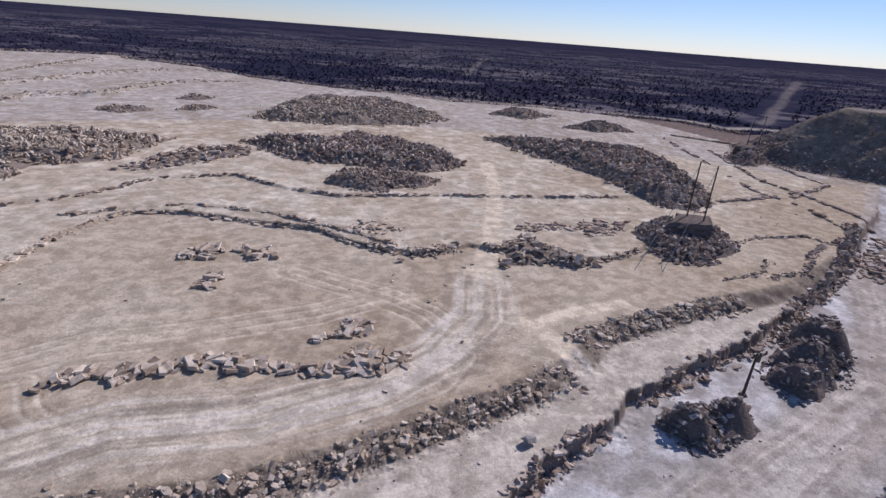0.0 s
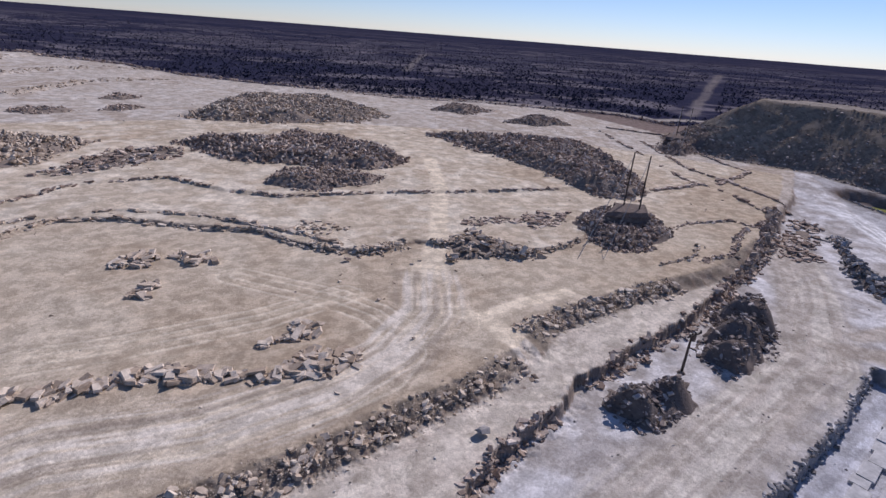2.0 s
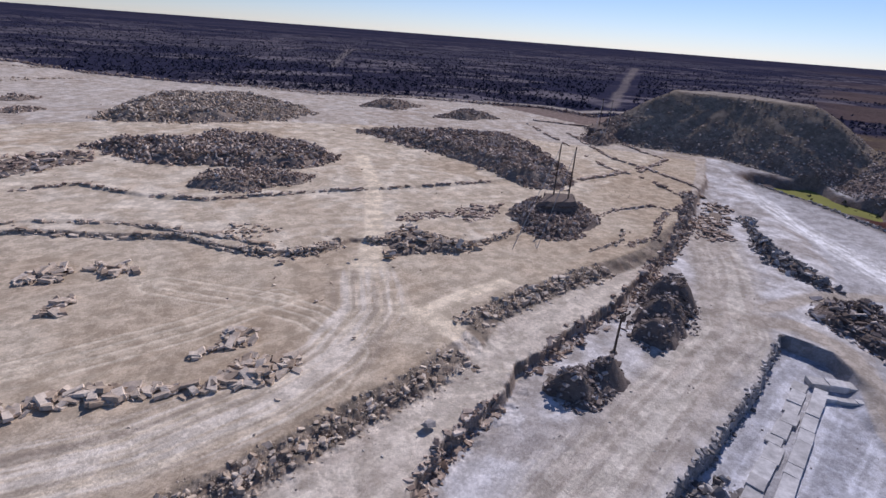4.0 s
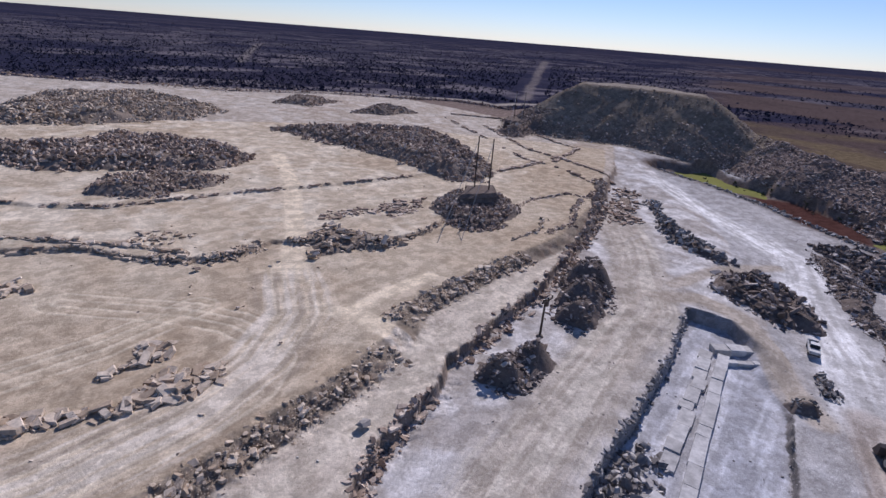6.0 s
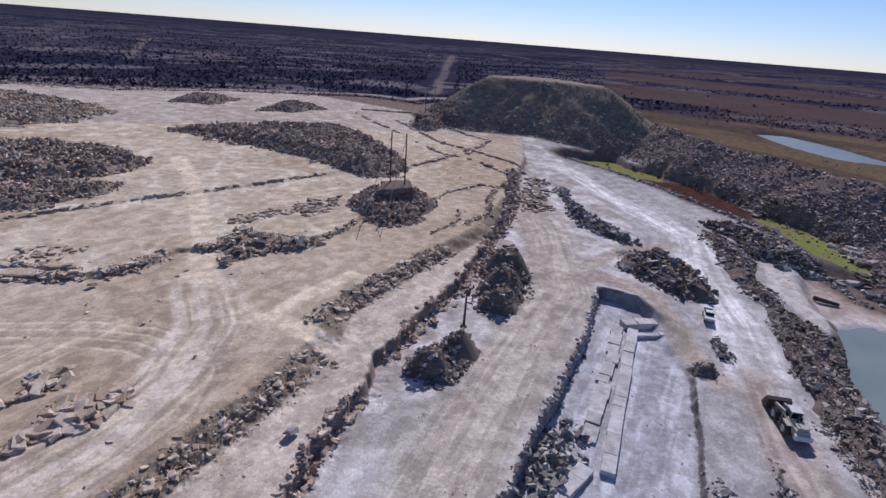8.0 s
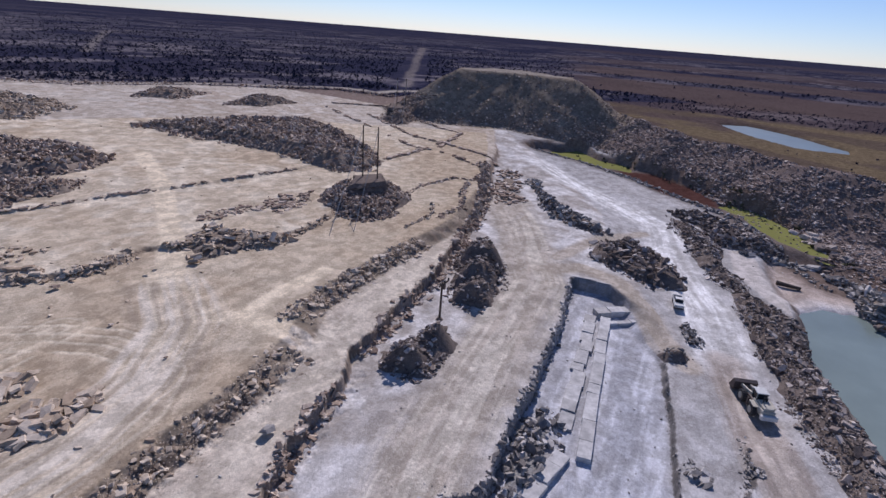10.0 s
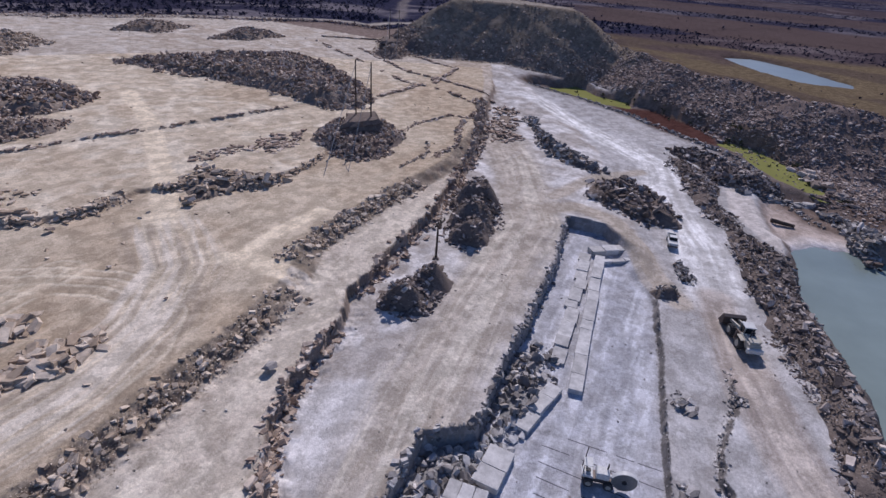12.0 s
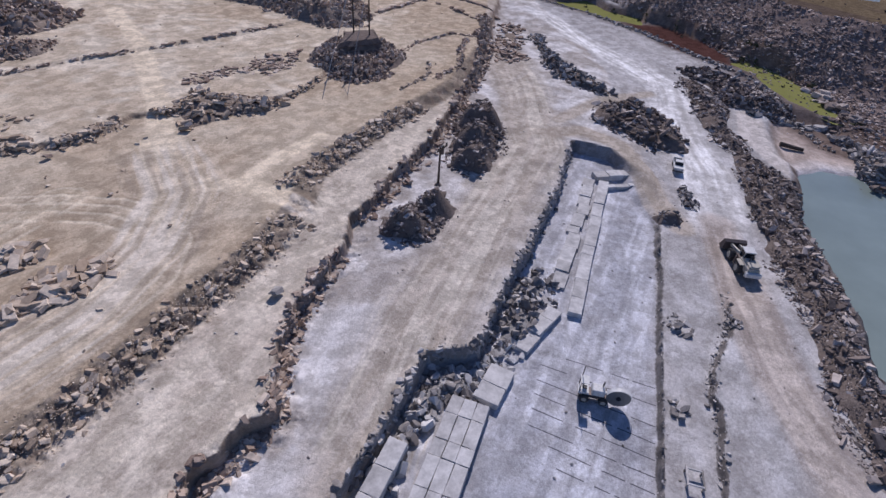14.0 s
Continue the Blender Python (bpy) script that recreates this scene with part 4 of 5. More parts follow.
for shape_pts, seed in ((SMALL_A, 80), (SMALL_B, 81), (SMALL_C, 82)):
    stone_pile(shape_pts, 120, 0.8, 2.2, 1.2, 4, seed, "far small heap of grey brown stones", mats=(BROWN, BROWN_I))
stone_pile([(16, 121), (30, 125), (33, 132), (20, 130)], 70, 0.7, 2.0, 0.1, 3, 83, "scatter of flat broken plates of stone", "slab_heap", "slab", 70, (BROWN, BROWN_I), tilt=0.1, group="slab heaps")
stone_pile([(-24, 113), (-14, 112), (-9, 118), (-20, 121)], 60, 0.7, 2.0, 0.1, 3, 84, "scatter of flat broken plates of stone", "slab_heap", "slab", 60, (STONE, STONE_I), tilt=0.12, group="slab heaps")

# ---- dark spoil heaps ----
stone_pile(HEAP_A, 1100, 0.1, 1.3, 3.9, 4.2, 91, "dark spoil heap of earth and slabs beside the haul road", "spoil_heap", "slab", 160, (DARKST, DARKST_I), SPOIL_DARK, 0.35, "spoil heaps", 0.35, 6)
stone_pile(HEAP_B, 1700, 0.1, 1.4, 4.2, 4.5, 92, "large ridged spoil heap of dark earth and slabs", "spoil_heap", "slab", 200, (DARKST, DARKST_I), SPOIL_DARK, 0.35, "spoil heaps", 0.35, 6)
stone_pile(MOUND_A, 1700, 0.25, 1.6, 2.1, 6, 93, "mound of dark stones round the foot of power poles", "stone_mound", "block", 220, (BROWN, BROWN_I), SPOIL_DARK, 0.7, "mounds", 0.7)
stone_pile(MOUND_B, 500, 0.6, 1.8, 4.0, 10, 94, "far dark mound of stones below power poles", "stone_mound", "block", 0, (BROWN, BROWN_I), SPOIL_DARK, 0.7, "mounds")
stone_pile(EASTFILL, 7000, 0.3, 1.9, 2.0, 5, 95, "broad bank of dark broken rock above the pond", "rubble_bank", "slab", 290, (DARKST, DARKST_I), SPOIL_DARK, 0.38, "rubble banks", 0.6, 14)
stone_pile(MIDFILL, 1600, 0.25, 2.6, 2.4, 5, 96, "heap of dark earth, slabs and broken stone", "rubble_heap", "slab", 240, (DARKST, DARKST_I), SPOIL_DARK, 0.4, "rubble heaps", 0.6, 9)
stone_pile(TRUCKSIDE, 110, 0.3, 1.3, 0.8, 2, 97, "small heap of grey stone beside the truck", "rubble_heap", "slab", 110, (GREYST, GREYST_I), SPOIL_DARK, 0.5, "rubble heaps", 0.4)
stone_pile(MOUND_D, 60, 0.2, 0.9, 1.3, 2, 98, "low dark heap of earth on the pit floor", "spoil_heap", "block", 60, (GREYST, GREYST_I), SPOIL_DARK, 0.5, "spoil heaps", 0.3)
stone_pile(DITCHSIDE, 1500, 0.3, 2.4, 1.8, 5, 99, "bank of dark rubble beside the algae ditch", "rubble_bank", "slab", 120, (DARKST, DARKST_I), SPOIL_DARK, 0.6, "rubble banks", 0.9)
stone_pile(NORTH_FILL, 420, 0.6, 2.4, 1.8, 4, 100, "curved bank of large dark slabs", "rubble_bank", "slab", 200, (GREYST, GREYST_I), SPOIL_DARK, 0.45, "rubble banks", 0.7)
stone_pile(STEP_FILL, 170, 1.0, 3.0, 0.5, 4, 101, "broken steps of flat rock slabs", "slab_heap", "slab", 170, (BROWN, BROWN_I), SPOIL, 0.12, "slab heaps", 0.8)
stone_pile(WALL_FILL, 420, 0.6, 2.2, 2.0, 3, 102, "brown bank of broken rock and earth", "rubble_bank", "block", 160, (BROWN, BROWN_I), SPOIL, 0.6, "rubble banks", 0.7)
stone_pile(PITFILL, 900, 0.12, 1.9, 0.9, 2.5, 103, "broken pale and dark blocks along the pit wall", "rubble_heap", "block", 280, (GREYST, GREYST_I), SPOIL_GREY, 0.5, "rubble heaps", 0.5, 3.5)
stone_pile([(9, 24), (16, 29), (24.5, 34), (29, 31.5), (36, 34), (38, 31), (31, 28.5), (24, 28.4), (17, 24.5), (11, 21.5)], 150, 0.4, 2.2, 0.5, 2.5, 104, "tumbled pale square blocks below the pit wall", "block_heap", "block", 150, (PALEST, PALEST), SPOIL_GREY, 0.4, "rubble heaps", 0.6)
rubble_line("broken_ledge", PIT_WEST[:4], 220, 0.9, 0.2, 1.3, "broken grey ledge at the near edge of the pit", 90, category="rock ledge", mats=(GREYST, GREYST_I))
rubble_line("rubble_bank", [(x - 9, y - 1) for x, y in CHANNEL], 900, 2.2, 0.4, 1.7, "dark rubble along the edge of the ditch", 100, category="rubble bank", mats=(GREYST, GREYST_I), crown=0.2)
stone_pile([(157.2, 49.4), (156.4, 41.3), (152.2, 34.4), (146.7, 26.5), (137.9, 26.1), (135.5, 30.8), (144.7, 34.3), (152.0, 41.8)], 520, 0.3, 2.6, 1.0, 3, 105, "heaped pale slabs between the tan flat and the ditch", "rubble_bank", "slab", 150, (GREYST, GREYST_I), SPOIL, 0.35, "rubble banks", 0.7, 2.5)
rubble_line("slab_row", [(143.2, 62.5), (150.0, 59.5), (154.5, 56.0), (157.5, 49.5)], 90, 1.6, 0.5, 3.6, "line of long pale slabs above the tan flat", 90, shape="slab", mats=(GREYST, GREYST_I), category="slab row", align=True, power=1.6)
rubble_line("slab_row", [(133.5, 30.0), (136.5, 26.5), (138.5, 23.0)], 26, 0.9, 0.8, 2.6, "few dark slabs standing out of the pond water", 26, mats=(DARKST, DARKST_I), category="slab row", sink=1.0, crown=1.4)

rubble_line("boulder_row", DITCH_BLOCKS, 60, 2.0, 1.4, 4.2, "row of large dark rounded blocks beside the ditch", 60, mats=(DARKST, DARKST_I), category="boulders", piece="boulder", tilt=0.15, power=1.5)


# ---- loose stones on the spoil slopes and floors ----
def strewn(name, shape, count, lo, hi, accept, box, label, material, power=3.0):
    got = []
    while sum(len(g) for g in got) < count:
        x = box[0] + (box[2] - box[0]) * rng.random(count * 2)
        y = box[1] + (box[3] - box[1]) * rng.random(count * 2)
        keep = accept(x, y)
        got.append(np.stack([x[keep], y[keep]], 1))
    q = np.vstack(got)[:count]
    s = lo + (hi - lo) * rng.random(count) ** power
    z = land(q[:, 0], q[:, 1]) + 0.1 * s
    items = [(q[i, 0], q[i, 1], z[i], s[i], rng.random() * 6.28, rng.normal(0, 0.3), rng.normal(0, 0.3)) for i in range(count)]
    tagged(new(name, joined(name, shape, items, material)), label, "stones", kind="stuff")


def on_ridge(x, y):
    d, _ = beside(x, y, CREST_LINE)
    toe, _ = beside(x, y, [(190, 215)] + TOE + [(120, -5)])
    return (toe > 0) & (d < 10) & (y > -10) & (within(x, y, HILL) < -34) & (fbm(x, y, 14, 3, 120) + 0.4 * rng.random(x.shape) > 0.48)


def on_hill(x, y):
    d = within(x, y, HILL)
    return (d < 1) & (d > -42) & (x < 245) & (rng.random(x.shape) < 0.25 + smooth(-14, -36, d))


def on_floor(x, y):
    return (beside(x, y, BANK)[0] > 0) & (beside(x, y, RIM_LINE)[0] < 0) & (fbm(x, y, 22, 3, 121) + 0.35 * rng.random(x.shape) > 0.66)


def on_strips(x, y):
    return (beside(x, y, BANK)[0] < 0) & (y + 0.4 * x < 190) & (fbm(x, y, 7, 3, 122) + 0.4 * rng.random(x.shape) > 0.76)


strewn("ridge_rubble", "slab", 26000, 0.35, 1.7, on_ridge, (120, -10, 260, 225), "loose grey rubble on a long spoil ridge", RIDGE_I)
strewn("hill_rubble", "block", 8000, 0.25, 1.7, on_hill, (140, 150, 260, 320), "loose brown rubble on a high spoil hill", RIDGE_I)
strewn("floor_chips", "slab", 1300, 0.2, 0.9, on_floor, (-260, 40, 190, 400), "scattered stone chips on the pale floor", STONE_I)
strewn("strip_chips", "block", 1200, 0.1, 0.45, on_strips, (-30, 0, 160, 150), "scattered stone chips on the haul roads", GREYST_I)


def boulder(x, y, s, material, label):
    me = shared("block", 3, material)
    ob = new("boulder", me)
    ob.matrix_basis = Matrix.Translation((x, y, height(x, y) + 0.3 * s)) @ turn_of(0.5, 0.1, 0.15).to_4x4() @ Matrix.Scale(s, 4)
    tagged(ob, label, "boulder")


boulder(12.5, 51.6, 2.2, GREYST, "blue-grey boulder alone on the pale strip")
boulder(-8.6, 100.2, 1.8, BROWN, "brown boulder alone on the quarry floor")
boulder(-1.6, 83.5, 0.9, BROWN, "small brown stone alone on the quarry floor")
boulder(4.2, 71.0, 0.7, BROWN, "small brown stone beside a tyre track")


# ---- sawn slabs in the pit ----
def box(bm, size, at, rz=0.0, ry=0.0, rx=0.0, bevel=0.0):
    r = bmesh.ops.create_cube(bm, size=1)
    bmesh.ops.scale(bm, vec=size, verts=r["verts"])
    if bevel:
        edges = list({e for v in r["verts"] for e in v.link_edges})
        done = bmesh.ops.bevel(bm, geom=edges, offset=bevel, segments=1, affect="EDGES")
        r = {"verts": list({v for f in done["faces"] for v in f.verts} | {v for v in r["verts"] if v.is_valid})}
    m = Matrix.Translation(at) @ Euler((rx, ry, rz)).to_matrix().to_4x4()
    bmesh.ops.transform(bm, matrix=m, verts=r["verts"])


def tube(bm, radius, depth, at, axis="Z", segments=12, tip=None):
    r = bmesh.ops.create_cone(bm, cap_ends=True, segments=segments, radius1=radius, radius2=radius if tip is None else tip, depth=depth)
    turn = {"X": Matrix.Rotation(math.pi / 2, 4, "Y"), "Y": Matrix.Rotation(math.pi / 2, 4, "X"), "Z": Matrix.Identity(4)}[axis]
    bmesh.ops.transform(bm, matrix=Matrix.Translation(at) @ turn, verts=r["verts"])


def finish(name, bm, material):
    me = bpy.data.meshes.new(name)
    bm.to_mesh(me)
    bm.free()
    me.materials.append(material)
    return me


def piece(name, build, material, parent, label=""):
    bm = bmesh.new()
    build(bm)
    return part(name, finish(name, bm, material), parent, label)


def slab_run(a, b, width, z0, z1, count, rows, label, jitter=0.08, gap=0.06, rag=0.0):
    """A course of sawn slabs between two places, each slab a piece of its own."""
    a, b = Vector((*a, 0)), Vector((*b, 0))
    way = (b - a).normalized()
    turn = math.atan2(way.y, way.x)
    mid = (a + b) / 2
    ob = thing("sawn_bench", mid.x, mid.y, z0, label, "stone bench", "sawn benches")
    r = random.Random(int(a.x * 10))
    cuts = [k / count + (r.uniform(-0.25, 0.25) / count if 0 < k < count else 0) for k in range(count + 1)]
    for j in range(rows):
        for k in range(count):
            s, e = cuts[k] * (b - a).length, cuts[k + 1] * (b - a).length
            w = width / rows
            c = a + way * ((s + e) / 2) + Vector((-way.y, way.x, 0)) * ((j + 0.5) * w - width / 2 + r.uniform(-rag, rag))
            top = z1 + r.uniform(-jitter, jitter)
            bm = bmesh.new()
            box(bm, (e - s - gap, w - gap, top - z0), (0, 0, 0), bevel=0.05)
            for v in bm.verts:
                v.co += Vector((r.uniform(-0.05, 0.05), r.uniform(-0.05, 0.05), r.uniform(-0.03, 0.03)))
            o = part("slab", finish("slab", bm, PALEST), ob)
            o.location = (c.x - mid.x, c.y - mid.y, (top - z0) / 2)
            o.rotation_euler = (0, 0, turn + r.uniform(-0.01, 0.01))


slab_run((47.4, 31.9), (80.3, 56.0), 2.0, -6.1, -5.2, 9, 1, "long raised course of pale sawn stone in the pit", rag=0.15)
slab_run((49.5, 37.6), (79.0, 58.2), 2.2, -6.1, -5.5, 10, 1, "low rough course of pale stone beside the bench", 0.15, rag=0.4)
slab_run((80.0, 58.5), (87.6, 55.6), 2.4, -6.1, -4.9, 3, 1, "short cross course of pale sawn stone blocks")
slab_run((78.6, 54.6), (85.6, 52.0), 1.2, -6.1, -5.3, 3, 1, "low step of pale sawn stone across the bench end")
slab_run((12.5, 17.4), (26.2, 27.4), 4.6, -6.1, -5.0, 6, 3, "wide pale sawn bench cut into blocks", 0.05)
slab_run((27.6, 26.6), (32.6, 29.4), 3.2, -6.1, -5.2, 2, 1, "short pale block step at the pit wall")
slab_run((36.6, 30.6), (46.0, 33.6), 2.2, -6.1, -5.3, 3, 1, "pale stepped blocks at the foot of the bench", 0.2, rag=0.4)
slab_run((8.2, 21.6), (16.4, 27.0), 2.2, -6.1, -4.4, 3, 1, "pale rough ledge below the haul road")


def saw_cut(a, b):
    (ax, ay), (bx, by) = a, b
    n = 14
    xs, ys = np.linspace(ax, bx, n), np.linspace(ay, by, n)
    zs = land(xs, ys) + 0.012
    nx, ny = -(by - ay) / math.hypot(bx - ax, by - ay), (bx - ax) / math.hypot(bx - ax, by - ay)
    verts, faces = [], []
    for k in range(n):
        w = 0.055
        for du, dz in ((-w, -0.05), (-w, 0.0), (w, 0.0), (w, -0.05)):
            verts.append((xs[k] + nx * du, ys[k] + ny * du, zs[k] + dz))
    for k in range(n - 1):
        for j in range(3):
            faces.append((4 * k + j, 4 * k + j + 1, 4 * k + 5 + j, 4 * k + 4 + j))
    tagged(new("trim_saw_cut", mesh_from("trim_saw_cut", verts, faces, KERF)), "straight dark saw cut in the pale pit floor", "saw cut", kind="structure")


for k, ((ax, ay), (bx, by)) in enumerate(zip(CUTS_L, CUTS_R)):
    wob = random.Random(k)
    u, v = wob.uniform(0.0, 0.25), wob.uniform(0.5, 0.75)
    for lo, hi in ((0.0, u + 0.2), (u + 0.3, v), (v + 0.04, 0.965)):
        saw_cut((ax + (bx - ax) * lo, ay + (by - ay) * lo), (ax + (bx - ax) * hi, ay + (by - ay) * hi))


# ---- poles ----
def pole_pair(x1, y1, x2, y2, tall, anchors, label):
    z1, z2 = height(x1, y1), height(x2, y2)
    base = max(z1, z2)
    ob = thing("power_pole_pair", x1, y1, base, label, "power pole", "power poles")
    bottom = -1.5
    for dx, dy in ((0, 0), (x2 - x1, y2 - y1)):
        piece("pole", lambda bm: tube(bm, 0.21, tall + 4.5 - bottom, (dx, dy, (tall + 4.5 + bottom) / 2), tip=0.17), WOOD, ob)
    top = tall + 4.5
    for (px, py), (ax, ay) in zip(((0, 0), (x2 - x1, y2 - y1)), anchors):
        a, b = Vector((px, py, top - 1.0)), Vector((ax - x1, ay - y1, height(ax, ay) - base))
        d = b - a

        def wire(bm):
            r = bmesh.ops.create_cone(bm, cap_ends=True, segments=5, radius1=0.075, radius2=0.075, depth=d.length)
            bmesh.ops.transform(bm, matrix=Matrix.Translation((a + b) / 2) @ d.to_track_quat("Z", "Y").to_matrix().to_4x4(), verts=r["verts"])
        piece("guy_wire", wire, WIRE, ob)


def plinth(pts, top, label):
    """A stub of old ground left standing, with sheer dark sides."""
    x, y, z = centre(pts)
    bm = bmesh.new()
    rings = []
    r = random.Random(3)
    steps = 26
    big = [Vector(p) - Vector((x, y)) for p in pts]
    for lvl, grow in ((-1.0, 1.15), (0.45, 1.04), (0.66, 0.92), (0.74, 1.04), (1.0, 0.9)):
        ring = []
        for k in range(steps):
            u = k / steps * len(big)
            a, b = big[int(u) % len(big)], big[(int(u) + 1) % len(big)]
            p = a.lerp(b, u - int(u)) * grow * r.uniform(0.88, 1.08)
            ring.append(bm.verts.new((p.x, p.y, lvl * top + r.uniform(-0.12, 0.12))))
        rings.append(ring)
    for lo, hi in zip(rings, rings[1:]):
        for k in range(steps):
            bm.faces.new((lo[k], lo[(k + 1) % steps], hi[(k + 1) % steps], hi[k]))
    bm.faces.new(rings[-1])
    bmesh.ops.recalc_face_normals(bm, faces=bm.faces)
    ob = new("earth_plinth", finish("earth_plinth", bm, SPOIL_DARK))
    ob.location = (x, y, z)
    tagged(ob, label, "earth plinth", "plinths")


plinth(PLINTH, 3.9, "stub of dark earth standing under power poles")
plinth(PLINTH_B, 4.5, "low stub of dark earth below power poles")
pole_pair(64.2, 134.3, 66.9, 130.4, 14.0, ((42.2, 105.3), (48.3, 105.4)), "pair of tall bare wooden poles held by guy wires")
pole_pair(145.3, 262.0, 148.5, 258.0, 13.0, ((126, 232), (131, 230)), "far pair of bare wooden poles on a mound")


def utility_pole(x, y, tall):
    ob = thing("utility_pole", x, y, height(x, y), "short dark wooden utility pole with a crossarm", "utility pole")
    piece("pole", lambda bm: tube(bm, 0.24, tall + 1, (0, 0, (tall - 1) / 2), tip=0.17), WOOD, ob)
    piece("crossarm", lambda bm: box(bm, (3.4, 0.2, 0.28), (0.4, 0, tall - 0.35), 0.45), WOOD, ob)
    for k in (-1.2, 0.2, 1.5):
        piece("insulator", lambda bm: tube(bm, 0.14, 0.45, (0.4 + k * 0.9, k * 0.43, tall)), BLACKPAINT, ob)
    piece("transformer", lambda bm: tube(bm, 0.38, 1.0, (0.5, 0.2, tall - 1.0)), STEEL, ob, "small grey can below the crossarm")
    piece("footing", lambda bm: tube(bm, 0.9, 0.7, (0, 0, 0.1), tip=0.4, segments=9), SPOIL, ob, "collar of brown earth")


utility_pole(48.0, 67.6, 7.6)


# ---- machines ----
def wheel(parent, x, y, radius, width, dish=0.55):
    def tyre(bm):
        tube(bm, radius, width, (0, 0, 0), "Y", 64)
        for v in bm.verts:
            lug = int(round(math.atan2(v.co.z, v.co.x) / math.tau * 64)) % 4
            if lug < 2:
                v.co.x, v.co.z = v.co.x * 0.93, v.co.z * 0.93
    w = piece("wheel", tyre, RUBBER, parent, "black rubber tyre")
    w.location = (x, y, radius)
    piece("rim", lambda bm: tube(bm, radius * dish, width * 1.2, (0, 0, 0), "Y", 14), YELLOWPAINT, w)


def wheel_loader(x, y, heading):
    ob = thing("wheel_loader", x, y, height(x, y) + 0.02, "dusty wheel loader with a wide bucket on the quarry road", "wheel loader")
    ob.rotation_euler = (0, 0, heading)
    for wx in (-1.7, 1.75):
        for wy in (-1.25, 1.25):
            wheel(ob, wx, wy, 0.95, 0.72)

    def rear(bm):
        box(bm, (3.4, 1.9, 1.2), (-2.2, 0, 1.75), bevel=0.12)
        box(bm, (0.5, 2.3, 0.9), (-3.9, 0, 1.4), bevel=0.1)
        box(bm, (2.4, 1.5, 0.35), (-2.5, 0, 2.5), bevel=0.1)
    piece("engine_hood", rear, YELLOWPAINT, ob)
    piece("chassis", lambda bm: box(bm, (5.6, 1.0, 0.6), (-0.2, 0, 1.05), bevel=0.06), STEEL, ob)
    for sy in (-1, 1):
        piece("fender", lambda bm: box(bm, (1.7, 0.7, 0.12), (-1.7, sy * 1.3, 2.05), bevel=0.03), YELLOWPAINT, ob)
        piece("ladder", lambda bm: box(bm, (0.5, 0.08, 1.2), (0.1, sy * 1.25, 1.3)), STEEL, ob)
        piece("lift_arm", lambda bm: box(bm, (3.4, 0.28, 0.5), (2.4, sy * 0.62, 1.75), 0, 0.22, 0, 0.04), YELLOWPAINT, ob)
        piece("cylinder", lambda bm: box(bm, (2.0, 0.16, 0.16), (1.9, sy * 0.35, 1.25), 0, -0.1), STEEL, ob)
    cab = piece("cab", lambda bm: box(bm, (1.5, 1.5, 1.5), (-0.3, 0, 2.7), bevel=0.08), DARKGLASS, ob, "dark glazed cab")
    piece("roof", lambda bm: box(bm, (1.8, 1.75, 0.14), (-0.3, 0, 3.5), bevel=0.04), WHITEPAINT, cab, "pale roof")
    for px in (-1.0, 0.42):
        for py in (-0.74, 0.74):
            piece("pillar", lambda bm: box(bm, (0.1, 0.1, 1.5), (px, py, 2.7)), YELLOWPAINT, cab)
    piece("exhaust", lambda bm: tube(bm, 0.09, 1.0, (-2.2, 0.35, 3.1)), BLACKPAINT, ob)
    piece("air_cleaner", lambda bm: tube(bm, 0.16, 0.6, (-1.7, -0.35, 2.95)), BLACKPAINT, ob)
    piece("counterweight", lambda bm: box(bm, (0.6, 2.4, 0.8), (-4.2, 0, 1.5), bevel=0.12), WHITEPAINT, ob)

    def bucket(bm):
        prof = [(3.9, 1.9), (3.9, 0.55), (4.4, 0.2), (5.6, 0.25), (5.6, 0.32), (4.5, 0.32), (4.05, 0.65), (4.05, 1.75), (4.6, 2.05), (4.5, 2.15)]
        lo = [bm.verts.new((a, -1.75, b)) for a, b in prof]
        hi = [bm.verts.new((a, 1.75, b)) for a, b in prof]
        n = len(prof)
        for k in range(n):
            bm.faces.new((lo[k], lo[(k + 1) % n], hi[(k + 1) % n], hi[k]))
        bm.faces.new(lo)
        bm.faces.new(hi)
        for sy in (-1.75, 1.75):
            v = [bm.verts.new((a, sy, b)) for a, b in ((3.95, 0.5), (4.4, 0.25), (5.55, 0.28), (4.6, 2.0), (3.95, 1.85))]
            w = [bm.verts.new((q.co.x, sy * 1.03, q.co.z)) for q in v]
            bm.faces.new(v)
            bm.faces.new(w)
            for k in range(5):
                bm.faces.new((v[k], v[(k + 1) % 5], w[(k + 1) % 5], w[k]))
        bmesh.ops.recalc_face_normals(bm, faces=bm.faces)
    b = piece("bucket", bucket, STEEL, ob, "worn brown steel bucket")
    for k in range(7):
        piece("tooth", lambda bm: box(bm, (0.35, 0.14, 0.08), (5.7, -1.5 + 0.5 * k, 0.28)), STEEL, b)


